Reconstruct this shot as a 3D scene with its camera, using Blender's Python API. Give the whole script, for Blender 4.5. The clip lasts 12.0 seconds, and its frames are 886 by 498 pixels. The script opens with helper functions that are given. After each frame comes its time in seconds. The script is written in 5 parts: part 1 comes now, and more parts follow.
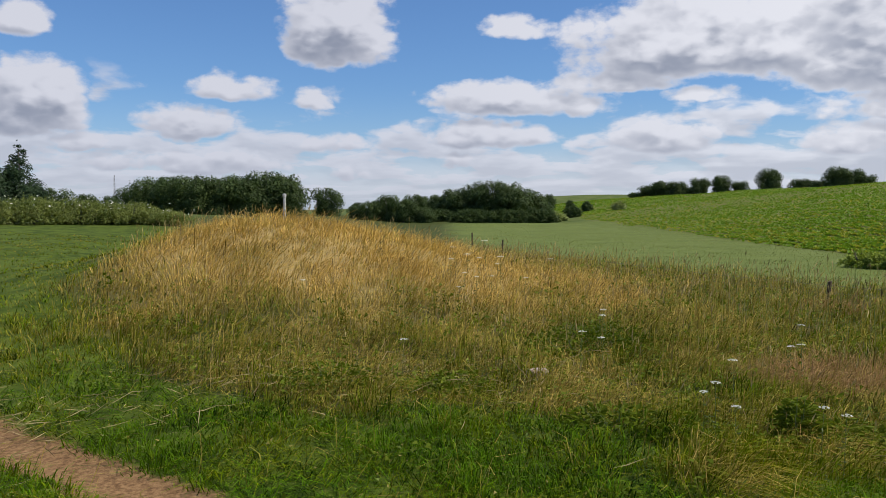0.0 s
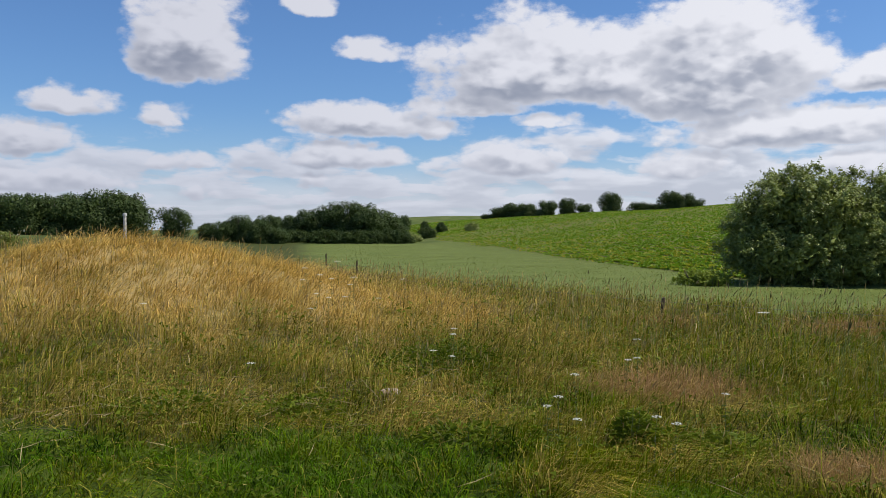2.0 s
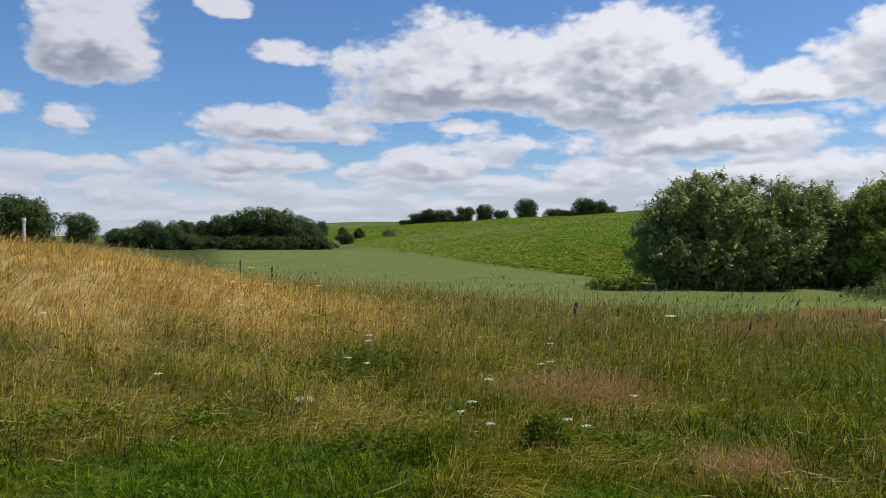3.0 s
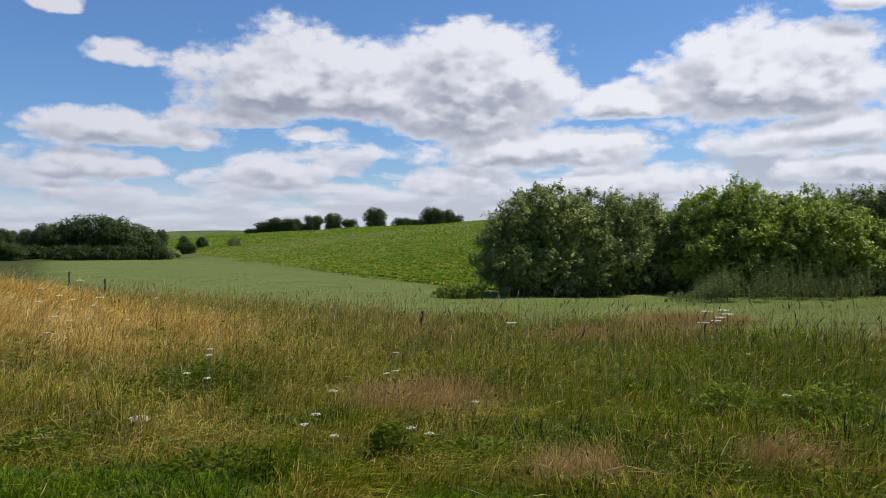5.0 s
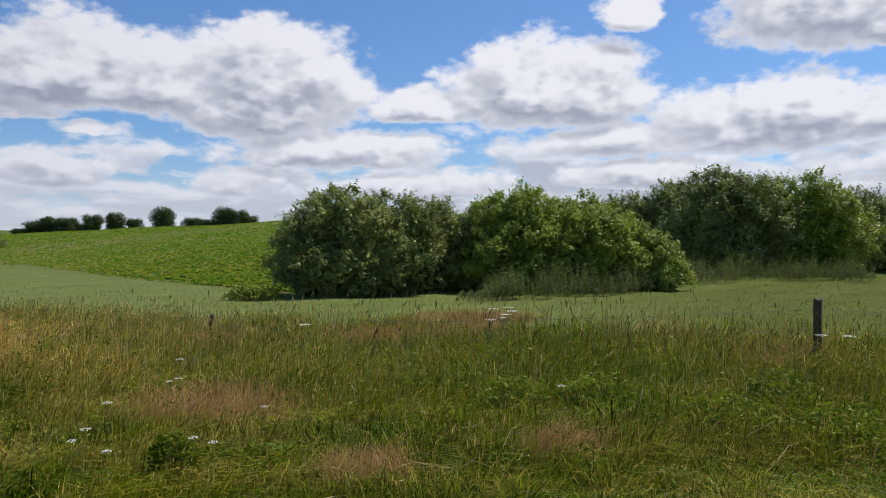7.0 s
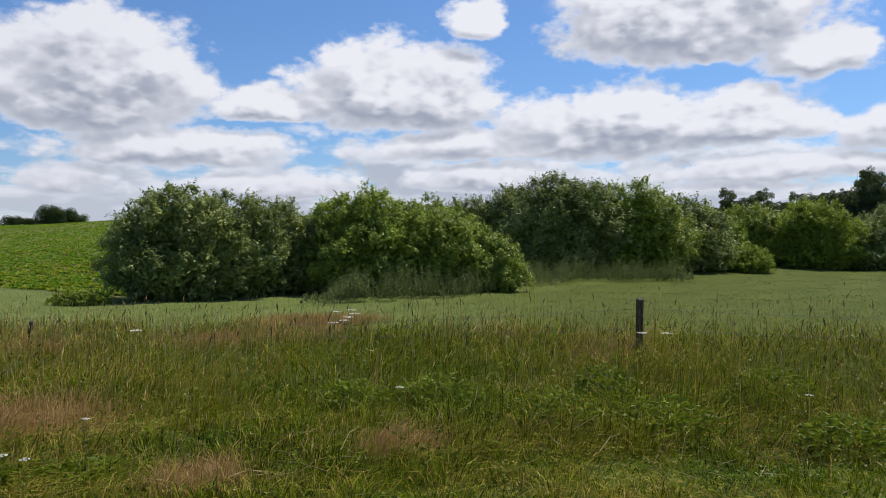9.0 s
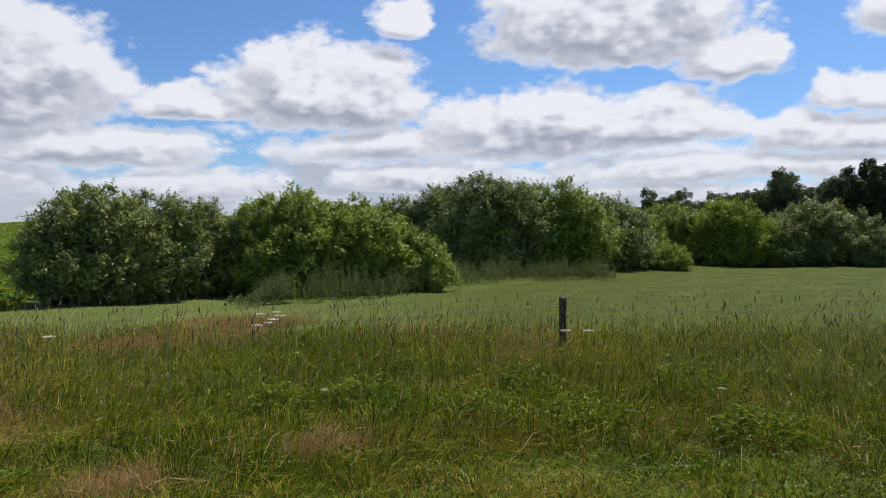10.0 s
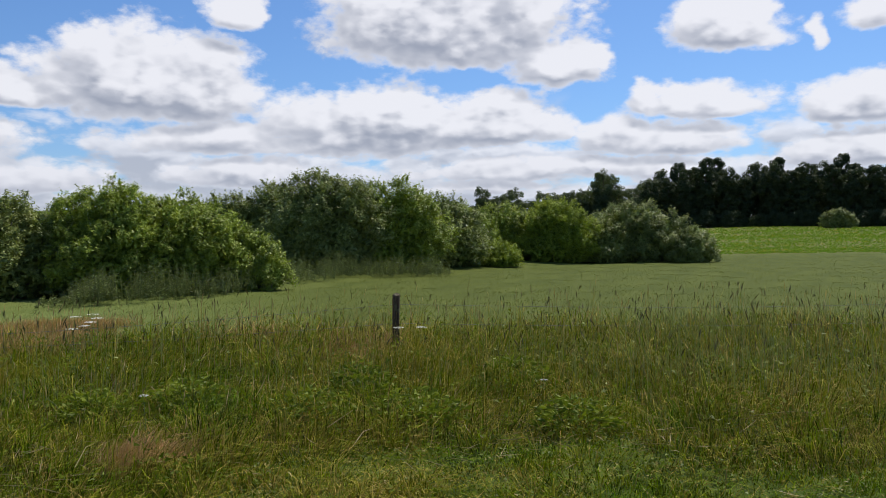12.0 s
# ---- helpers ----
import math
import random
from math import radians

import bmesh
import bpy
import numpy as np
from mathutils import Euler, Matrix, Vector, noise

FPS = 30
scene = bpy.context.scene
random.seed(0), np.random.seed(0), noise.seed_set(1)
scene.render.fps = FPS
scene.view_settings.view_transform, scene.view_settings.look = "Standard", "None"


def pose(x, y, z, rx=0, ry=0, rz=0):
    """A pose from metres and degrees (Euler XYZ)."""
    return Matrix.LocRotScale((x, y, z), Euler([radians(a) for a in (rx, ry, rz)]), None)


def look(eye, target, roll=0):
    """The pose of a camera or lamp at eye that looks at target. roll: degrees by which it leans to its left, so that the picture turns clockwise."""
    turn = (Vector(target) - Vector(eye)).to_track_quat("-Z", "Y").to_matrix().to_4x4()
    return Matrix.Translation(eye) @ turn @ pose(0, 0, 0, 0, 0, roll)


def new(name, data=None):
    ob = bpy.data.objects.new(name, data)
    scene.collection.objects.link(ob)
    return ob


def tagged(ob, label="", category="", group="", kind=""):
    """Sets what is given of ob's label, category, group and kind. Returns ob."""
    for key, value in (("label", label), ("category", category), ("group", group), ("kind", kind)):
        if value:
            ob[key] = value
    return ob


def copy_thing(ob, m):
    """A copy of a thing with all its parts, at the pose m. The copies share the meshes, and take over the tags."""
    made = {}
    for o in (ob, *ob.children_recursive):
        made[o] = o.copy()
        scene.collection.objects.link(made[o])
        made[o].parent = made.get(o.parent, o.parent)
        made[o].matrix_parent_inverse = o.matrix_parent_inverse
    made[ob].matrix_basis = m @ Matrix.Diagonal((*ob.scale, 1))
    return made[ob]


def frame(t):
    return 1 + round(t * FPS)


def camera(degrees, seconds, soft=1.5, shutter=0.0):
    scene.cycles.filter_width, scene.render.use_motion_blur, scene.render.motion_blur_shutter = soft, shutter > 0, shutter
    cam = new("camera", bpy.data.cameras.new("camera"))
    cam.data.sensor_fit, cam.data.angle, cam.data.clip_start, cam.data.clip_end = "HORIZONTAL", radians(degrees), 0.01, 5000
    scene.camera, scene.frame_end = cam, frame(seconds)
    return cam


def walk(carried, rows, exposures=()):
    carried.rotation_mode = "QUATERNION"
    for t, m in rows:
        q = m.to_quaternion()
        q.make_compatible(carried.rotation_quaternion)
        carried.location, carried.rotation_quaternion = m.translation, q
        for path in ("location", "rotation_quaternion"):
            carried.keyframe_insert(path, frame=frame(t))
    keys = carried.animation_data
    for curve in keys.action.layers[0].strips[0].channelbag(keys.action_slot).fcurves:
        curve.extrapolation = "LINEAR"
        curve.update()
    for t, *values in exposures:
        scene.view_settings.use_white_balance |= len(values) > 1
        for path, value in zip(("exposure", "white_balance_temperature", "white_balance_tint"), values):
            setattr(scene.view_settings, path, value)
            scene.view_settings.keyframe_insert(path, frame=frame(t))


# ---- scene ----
# ---------------------------------------------------------------- camera
cam = camera(58.0, 12.0, soft=0.5, shutter=0.12)
# seconds, x, y, z, heading (clockwise from +y), pitch, roll
ROWS = [
    (0.0, 0.000, 0.000, 1.600, 0.00, -2.80, 0.00),
    (0.5, 0.009, 0.014, 1.597, 1.97, -2.34, 0.01),
    (1.0, 0.022, 0.022, 1.594, 4.67, -1.95, 0.00),
    (1.5, 0.034, 0.020, 1.593, 7.55, -1.59, 0.06),
    (2.0, 0.048, 0.018, 1.594, 10.31, -1.30, 0.10),
    (2.5, 0.060, 0.021, 1.595, 12.84, -1.14, 0.16),
    (3.0, 0.080, 0.020, 1.596, 16.16, -0.87, 0.10),
    (3.2, 0.086, 0.017, 1.598, 17.40, -0.78, 0.04),
    (4.8, 0.096, -0.024, 1.610, 25.60, -0.26, -0.01),
    (5.0, 0.101, -0.029, 1.612, 26.95, -0.23, -0.02),
    (5.5, 0.115, -0.034, 1.614, 30.12, -0.14, -0.17),
    (6.0, 0.131, -0.036, 1.612, 34.27, -0.09, -0.23),
    (6.5, 0.148, -0.035, 1.609, 38.18, -0.13, -0.25),
    (7.0, 0.162, -0.037, 1.608, 41.40, -0.17, -0.10),
    (7.5, 0.170, -0.047, 1.609, 44.37, -0.16, 0.14),
    (7.7, 0.173, -0.055, 1.610, 45.60, -0.14, 0.20),
    (9.3, 0.195, -0.114, 1.620, 53.75, -0.04, 0.00),
    (9.5, 0.197, -0.122, 1.622, 54.74, -0.05, -0.06),
    (10.0, 0.199, -0.144, 1.626, 57.44, -0.06, -0.32),
    (10.5, 0.198, -0.163, 1.628, 60.31, -0.13, -0.41),
    (11.0, 0.198, -0.176, 1.629, 63.52, -0.24, -0.34),
    (11.5, 0.209, -0.187, 1.631, 66.63, -0.28, -0.34),
    (12.0, 0.224, -0.197, 1.633, 69.04, -0.31, -0.35),
]
walk(cam, [(t, pose(x, y, z, 90 + p, 0, -a) @ pose(0, 0, 0, 0, 0, r)) for t, x, y, z, a, p, r in ROWS],
     exposures=[(0.0, 0.0), (12.0, 0.0)])

# ---------------------------------------------------------------- daylight
SUN_AZ, SUN_EL = 100.0, 57.0


class Nodes:
    """Short way to write node trees."""

    def __init__(self, tree):
        self.tree = tree

    def add(self, kind, *values, **props):
        n = self.tree.nodes.new("ShaderNode" + kind)
        for key, value in props.items():
            if key == "operation":
                n.operation = value
            elif key == "blend":
                n.data_type, n.blend_type = "RGBA", value
            elif key == "noise_dimensions":
                n.noise_dimensions = value
            elif key == "attribute_name":
                n.attribute_name = value
            elif key == "sky_type":
                n.sky_type = value
            elif key == "interpolation":
                n.interpolation_type = value
        for i, value in enumerate(values):
            self.put(n.inputs[i], value)
        return n

    def put(self, socket, value):
        if value is None:
            return
        if isinstance(value, bpy.types.NodeSocket):
            self.tree.links.new(value, socket)
        else:
            socket.default_value = value

    def math(self, op, a, b=None, c=None):
        n = self.add("Math", a, b, c, operation=op)
        return n.outputs[0]

    def vec(self, op, a, b=None):
        n = self.add("VectorMath", a, b, operation=op)
        return n.outputs["Value"] if op in ("DOT_PRODUCT", "LENGTH") else n.outputs["Vector"]

    def noise(self, vector, scale, detail=4.0, rough=0.55, colour=False):
        n = self.tree.nodes.new("ShaderNodeTexNoise")
        self.put(n.inputs["Vector"], vector)
        self.put(n.inputs["Scale"], scale)
        n.inputs["Detail"].default_value, n.inputs["Roughness"].default_value = detail, rough
        return n.outputs["Color" if colour else "Fac"]

    def puffs(self, vector, scale):
        n = self.tree.nodes.new("ShaderNodeTexVoronoi")
        n.feature = "SMOOTH_F1"
        self.put(n.inputs["Vector"], vector)
        self.put(n.inputs["Scale"], scale)
        n.inputs["Smoothness"].default_value = 0.35
        return n.outputs["Distance"]

    def mix(self, fac, a, b, blend="MIX"):
        n = self.add("Mix", blend=blend)
        self.put(n.inputs[0], fac)
        self.put(n.inputs[6], a)
        self.put(n.inputs[7], b)
        return n.outputs[2]

    def ramp(self, value, low, high, a=0.0, b=1.0, smooth=True):
        n = self.tree.nodes.new("ShaderNodeMapRange")
        n.interpolation_type = "SMOOTHSTEP" if smooth else "LINEAR"
        for i, v in enumerate((value, low, high, a, b)):
            self.put(n.inputs[i], v)
        return n.outputs[0]


# cumulus clouds: heading, base, half width and rise above the base, in degrees
CLOUDS_HIGH = [
    (-27.5, 11.0, 2.1, 2.3), (-27.0, 4.9, 3.6, 5.5), (-7.3, 10.5, 4.5, 6.1), (16.3, 9.2, 8.5, 6.4), (28.5, 8.0, 8.9, 8.1),
    (5.2, 12.0, 3.1, 1.7), (22.0, 9.2, 8.0, 5.6), (48.9, 8.6, 8.9, 6.7), (39.6, 8.9, 3.8, 2.7), (54.6, 14.9, 2.7, 2.8), (69.5, 13.0, 11.0, 8.5),
    (77.2, 11.2, 4.2, 3.6), (88.7, 12.8, 4.5, 4.7), (93.8, 12.6, 0.7, 1.9), (97.9, 13.4, 2.6, 2.4), (0.8, 14.8, 1.9, 2.1),
]
CLOUDS_MIDDLE = [
    (-14.7, 7.7, 3.4, 1.7), (-17.5, 5.0, 3.9, 2.6), (-9.2, 7.0, 1.7, 1.7), (5.2, 6.8, 7.5, 2.6), (11.4, 8.1, 5.8, 1.8),
    (3.1, 4.5, 5.1, 2.1), (18.0, 7.2, 2.4, 1.1), (34.3, 5.7, 9.4, 2.8), (52.2, 6.2, 7.2, 2.8), (63.8, 6.5, 9.2, 5.3),
    (72.9, 7.0, 6.4, 4.0), (81.5, 6.4, 3.2, 2.7), (83.2, 8.9, 1.6, 2.3), (87.0, 8.5, 5.7, 2.4), (97.2, 7.8, 4.8, 3.1),
    (84.6, 6.2, 5.6, 2.5), (96.2, 4.9, 5.8, 2.9),
]
CLOUDS_LOW = [
    (-24.7, 3.9, 2.2, 1.2), (-7.6, 4.1, 3.1, 1.3), (-6.3, 2.2, 1.7, 1.2), (-16.8, 2.6, 7.9, 1.6), (15.7, 3.9, 4.3, 2.5),
    (27.0, 3.6, 4.0, 2.3), (1.4, 2.9, 2.3, 1.3), (10.6, 3.0, 2.2, 0.8), (6.0, 4.7, 2.0, 1.7), (40.2, 3.5, 9.3, 2.2),
    (56.2, 4.0, 7.1, 2.4), (72.8, 4.5, 11.0, 2.1), (70.5, 3.6, 7.2, 1.6), (83.7, 4.3, 6.8, 2.2),
]


def cloud_height():
    """Node group: height of the cumulus field over heading and elevation, in degrees: flat feet, domed and billowing tops."""
    g = bpy.data.node_groups.new("cloud_height", "ShaderNodeTree")
    g.interface.new_socket("Where", in_out="INPUT", socket_type="NodeSocketVector")
    g.interface.new_socket("Height", in_out="OUTPUT", socket_type="NodeSocketFloat")
    g.interface.new_socket("Body", in_out="OUTPUT", socket_type="NodeSocketFloat")
    n = Nodes(g)
    gin, gout = g.nodes.new("NodeGroupInput"), g.nodes.new("NodeGroupOutput")
    flat = n.vec("MULTIPLY", gin.outputs[0], (0.62, 1.0, 1.0))
    bend = n.vec("MULTIPLY", n.vec("SUBTRACT", n.noise(flat, 0.30, 3.0, 0.5, True), (0.5, 0.5, 0.5)), (3.2, 1.3, 0.0))
    spot = n.vec("ADD", gin.outputs[0], bend)
    field = None
    for az, base, wide, rise in CLOUDS_HIGH + CLOUDS_MIDDLE + CLOUDS_LOW:
        d = n.vec("SUBTRACT", spot, (az, base + 0.24 * rise, 0))
        up = n.vec("MULTIPLY", d, (1 / wide, 1 / (0.80 * rise), 0))
        down = n.vec("MULTIPLY", d, (-1 / wide, -1 / (0.34 * rise), 0))
        d = n.vec("MAXIMUM", up, down)
        # small clouds are thinner, and more frayed by the billows
        thick = min(1.0, 0.28 + 0.22 * rise)
        f = n.math("MULTIPLY_ADD", n.vec("DOT_PRODUCT", d, d), -thick, thick)
        field = f if field is None else n.math("SMOOTH_MAX", field, f, 0.12)
    # rounded billows at three sizes
    curl = n.vec("ADD", flat, n.vec("MULTIPLY", n.vec("SUBTRACT", n.noise(flat, 1.3, 3.0, 0.5, True), (0.5, 0.5, 0.5)), (0.7, 0.7, 0.0)))
    puff = n.math("ADD", n.math("MULTIPLY", n.math("SUBTRACT", 0.45, n.puffs(curl, 0.50)), 0.62), n.math("MULTIPLY", n.math("SUBTRACT", 0.45, n.puffs(curl, 1.5)), 0.34))
    wisp = n.math("MULTIPLY", n.math("SUBTRACT", n.noise(flat, 2.0, 6.0, 0.60), 0.5), 0.62)
    body = n.math("ADD", n.math("SUBTRACT", n.math("MAXIMUM", field, -2.0), 0.04), puff)
    g.links.new(n.math("ADD", body, wisp), gout.inputs[0])
    g.links.new(n.math("ADD", body, n.math("MULTIPLY", wisp, 0.14)), gout.inputs[1])
    return g


def make_sky():
    world = bpy.data.worlds.new("sky")
    world.use_nodes = True
    scene.world = world
    tree = world.node_tree
    tree.nodes.clear()
    n = Nodes(tree)
    out = tree.nodes.new("ShaderNodeOutputWorld")
    sky = n.add("TexSky", sky_type="NISHITA")
    sky.sun_disc = False
    sky.sun_elevation, sky.sun_rotation = radians(SUN_EL), radians(SUN_AZ)
    sky.dust_density, sky.ozone_density, sky.air_density = 0.6, 2.0, 1.0
    way = n.tree.nodes.new("ShaderNodeTexCoord").outputs["Generated"]
    xyz = n.add("SeparateXYZ", way).outputs
    el = n.math("MULTIPLY", n.math("ARCSINE", xyz[2]), 57.2958)
    az = n.math("MULTIPLY", n.math("ARCTAN2", xyz[0], xyz[1]), 57.2958)
    sphere = n.add("CombineXYZ", az, el, 0.0).outputs[0]
    stretched = n.vec("MULTIPLY", sphere, (0.55, 1.0, 1.0))
    group = cloud_height()

    def field(v):
        node = tree.nodes.new("ShaderNodeGroup")
        node.node_tree = group
        tree.links.new(v, node.inputs[0])
        return node.outputs

    here, body = field(sphere)
    lift = n.math("ADD", 0.20, n.math("MULTIPLY", n.math("MAXIMUM", el, 0.0), 0.11))
    above = field(n.vec("ADD", sphere, n.add("CombineXYZ", n.math("MULTIPLY", lift, 0.45), lift, 0.0).outputs[0]))[1]
    big_mask = n.ramp(here, -0.16, 0.34)
    # a slope that faces the light above is white, one that turns away is grey, the more so where the cloud is thick
    turned = n.ramp(n.math("SUBTRACT", above, body), CLOUD_TURN[0], CLOUD_TURN[1], 0.0, 1.0)
    grey_big = n.math("MULTIPLY", turned, n.ramp(body, 0.0, 0.8, 0.35, 1.0))
    # far rows of small cumulus, drawn together towards the horizon
    warp = n.vec("MULTIPLY", n.vec("SUBTRACT", n.noise(stretched, 0.33, 4.0, 0.5, True), (0.5, 0.5, 0.5)), (3.2, 0.7, 0.0))
    bent = n.add("SeparateXYZ", n.vec("ADD", sphere, warp)).outputs
    rows = n.add("CombineXYZ", n.math("MULTIPLY", bent[0], 0.19), n.math("MULTIPLY", n.math("LOGARITHM", n.math("MAXIMUM", n.math("ADD", bent[1], 1.6), 0.2), 2.71828), 3.6), 0.0).outputs[0]
    layer = n.noise(rows, 1.0, 5.0, 0.52)
    over = n.noise(n.vec("ADD", rows, (0.03, 0.40, 0.0)), 1.0, 3.0, 0.5)
    cover = n.math("ADD", n.ramp(el, 3.0, 9.5, 0.31, 0.56), n.ramp(az, 0.0, 45.0, 0.09, 0.0))
    low_mask = n.math("MULTIPLY", n.ramp(n.math("SUBTRACT", layer, cover), -0.03, 0.11), n.ramp(el, 7.0, 11.0, 0.92, 0.0))
    grey_low = n.ramp(n.math("SUBTRACT", over, cover), -0.02, 0.24, 0.0, n.ramp(az, 0.0, 55.0, 0.42, 0.80))
    # the same broken cumulus overhead and behind
    rise = n.math("MAXIMUM", n.math("ADD", xyz[2], 0.06), 0.02)
    plane = n.add("CombineXYZ", n.math("DIVIDE", xyz[0], rise), n.math("DIVIDE", xyz[1], rise), 0.0).outputs[0]
    round_about = n.math("MAXIMUM", n.ramp(el, 18.0, 23.0), n.ramp(n.math("ABSOLUTE", n.math("SUBTRACT", az, 35.0)), 70.0, 80.0))
    rest = n.noise(plane, 1.3, 5.0, 0.55)
    rest_mask = n.math("MULTIPLY", n.ramp(rest, 0.57, 0.67), round_about)
    mask = n.math("MAXIMUM", n.math("MAXIMUM", big_mask, low_mask), n.math("MAXIMUM", rest_mask, n.ramp(el, 5.5, 1.5, 0.0, 0.75)))
    # undersides are grey, tops and rims are white
    grey = n.math("ADD", n.math("MULTIPLY", big_mask, grey_big), n.math("MULTIPLY", n.math("SUBTRACT", 1.0, big_mask), grey_low))
    grey = n.math("ADD", grey, n.math("MULTIPLY", rest_mask, n.ramp(rest, 0.58, 0.74, 0.1, 0.7)))
    shade = n.mix(n.ramp(grey, 0.0, 1.0, smooth=False), (0.86, 0.865, 0.92, 1), (0.35, 0.38, 0.465, 1))
    # clouds are brighter towards the sun
    shade = n.mix(1.0, shade, n.mix(n.ramp(az, -15.0, 45.0), (0.77, 0.78, 0.82, 1), (1, 1, 1, 1)), "MULTIPLY")
    haze = n.ramp(el, 0.0, 9.0, 1.0, 0.0)
    blue = n.mix(1.0, sky.outputs[0], (SKY_GAIN * 0.72, SKY_GAIN * 1.0, SKY_GAIN * 1.36, 1), "MULTIPLY")
    blue = n.mix(n.math("MULTIPLY", haze, 0.30), blue, (0.58, 0.68, 0.84, 1))
    shade = n.mix(n.math("MULTIPLY", haze, 0.34), shade, (0.52, 0.55, 0.68, 1))
    whole = n.mix(n.math("MULTIPLY", mask, n.ramp(el, -1.0, 2.0, 0.5, 0.96)), blue, shade)
    back = n.add("Background", whole, 1.0)
    tree.links.new(back.outputs[0], out.inputs[0])


CLOUD_TURN = (-0.48, 0.30)
SKY_GAIN = 0.088
make_sky()
sun = new("sun", bpy.data.lights.new("sun", "SUN"))
sun.data.energy, sun.data.angle, sun.data.color = 5.0, radians(0.6), (1.0, 0.93, 0.79)
sun.matrix_world = look((60 * math.sin(radians(SUN_AZ)), 60 * math.cos(radians(SUN_AZ)), 60 * math.tan(radians(SUN_EL))), (0, 0, 0))
# ---------------------------------------------------------------- materials
def material(name, build):
    m = bpy.data.materials.new(name)
    m.use_nodes = True
    m.node_tree.nodes.clear()
    n = Nodes(m.node_tree)
    out = m.node_tree.nodes.new("ShaderNodeOutputMaterial")
    m.node_tree.links.new(build(n), out.inputs[0])
    return m


def shader(n, colour, rough=0.7, translucent=0.0, bump=None, metal=0.0, gloss=0.3):
    b = n.add("BsdfPrincipled")
    n.put(b.inputs["Base Color"], colour)
    n.put(b.inputs["Roughness"], rough)
    b.inputs["Metallic"].default_value = metal
    b.inputs["Specular IOR Level"].default_value = gloss
    if bump is not None:
        bp = n.tree.nodes.new("ShaderNodeBump")
        bp.inputs["Strength"].default_value = 0.6
        bp.inputs["Distance"].default_value = 0.02
        n.put(bp.inputs["Height"], bump)
        n.tree.links.new(bp.outputs[0], b.inputs["Normal"])
    if translucent:
        t = n.add("BsdfTranslucent", n.mix(1.0, colour, (1.15, 1.2, 0.7, 1), "MULTIPLY"))
        mx = n.add("MixShader", translucent, b.outputs[0], t.outputs[0])
        return mx.outputs[0]
    return b.outputs[0]


def where(n):
    return n.tree.nodes.new("ShaderNodeNewGeometry").outputs["Position"]


def island(n):
    return n.tree.nodes.new("ShaderNodeNewGeometry").outputs["Random Per Island"]


def attr(n, name):
    return n.add("Attribute", attribute_name=name).outputs["Fac"]


def grass_build(foot, green, straw, red, translucent=0.4):
    """Blades: pale foot to coloured tip; tone runs from green (0) to straw (1), rust from none to red."""
    def build(n):
        r, v, tone, rust = island(n), attr(n, "v"), attr(n, "tone"), attr(n, "rust")
        patch = n.noise(where(n), 0.7, 4.0)
        g = n.mix(n.ramp(r, 0.15, 0.95), tuple(c * k for c, k in zip(green, (0.20, 0.25, 0.4))) + (1,), tuple(c * k for c, k in zip(green, (2.6, 2.05, 2.4))) + (1,))
        g = n.mix(n.ramp(patch, 0.42, 0.68), g, n.mix(0.6, g, tuple(c * k for c, k in zip(green, (2.3, 1.5, 1.0))) + (1,)))
        s = n.mix(n.ramp(r, 0.0, 1.0, smooth=False), tuple(c * k for c, k in zip(straw, (0.58, 0.53, 0.44))) + (1,), straw)
        g = n.mix(n.ramp(tone, 0.0, -0.6, smooth=False), g, n.mix(1.0, g, (0.50, 0.90, 2.4, 1), "MULTIPLY"))
        c = n.mix(tone, g, s)
        c = n.mix(rust, c, red)
        c = n.mix(n.ramp(v, 0.0, 0.5), n.mix(0.5, foot, c), c)
        return shader(n, c, 0.7, translucent, gloss=0.05)
    return build


GRASS = material("meadow_blades", grass_build((0.095, 0.10, 0.012, 1), (0.082, 0.126, 0.001, 1), (0.80, 0.55, 0.18, 1), (0.44, 0.255, 0.125, 1), 0.24))


def crop_build(n):
    """Even young cereal, greyer where it is thin (tone), deeper green as painted backlit shade (rust)."""
    r, v = island(n), attr(n, "v")
    k = n.noise(where(n), 0.35, 4.0)
    c = n.mix(n.ramp(n.math("ADD", n.math("MULTIPLY", r, 0.6), n.math("MULTIPLY", k, 0.4)), 0.0, 1.0, smooth=False), (0.140, 0.172, 0.046, 1), (0.205, 0.245, 0.078, 1))
    c = n.mix(attr(n, "tone"), c, (0.36, 0.37, 0.15, 1))
    c = n.mix(n.math("MULTIPLY", attr(n, "rust"), 0.85), c, n.mix(r, (0.082, 0.100, 0.010, 1), (0.135, 0.155, 0.018, 1)))
    return shader(n, c, 0.75, 0.18, gloss=0.1)


CROP = material("cereal_blades", crop_build)
SEED = material("seed_heads", lambda n: shader(n, n.mix(n.ramp(island(n), 0, 1, smooth=False), (0.19, 0.14, 0.055, 1), (0.54, 0.41, 0.19, 1)), 0.8, 0.25))


def leaf_build(dark, light, grey=0.0, translucent=0.3, gloss=0.08):
    def build(n):
        r = island(n)
        big = n.noise(where(n), 0.9, 3.0)
        c = n.mix(n.ramp(n.math("ADD", n.math("MULTIPLY", r, 0.55), n.math("SUBTRACT", big, 0.28)), 0.0, 1.0, smooth=False), dark, light)
        if grey:
            c = n.mix(n.ramp(r, 1.0 - grey, 1.0), c, (0.31, 0.37, 0.15, 1))
        return shader(n, c, 0.46, translucent, gloss=gloss)
    return build


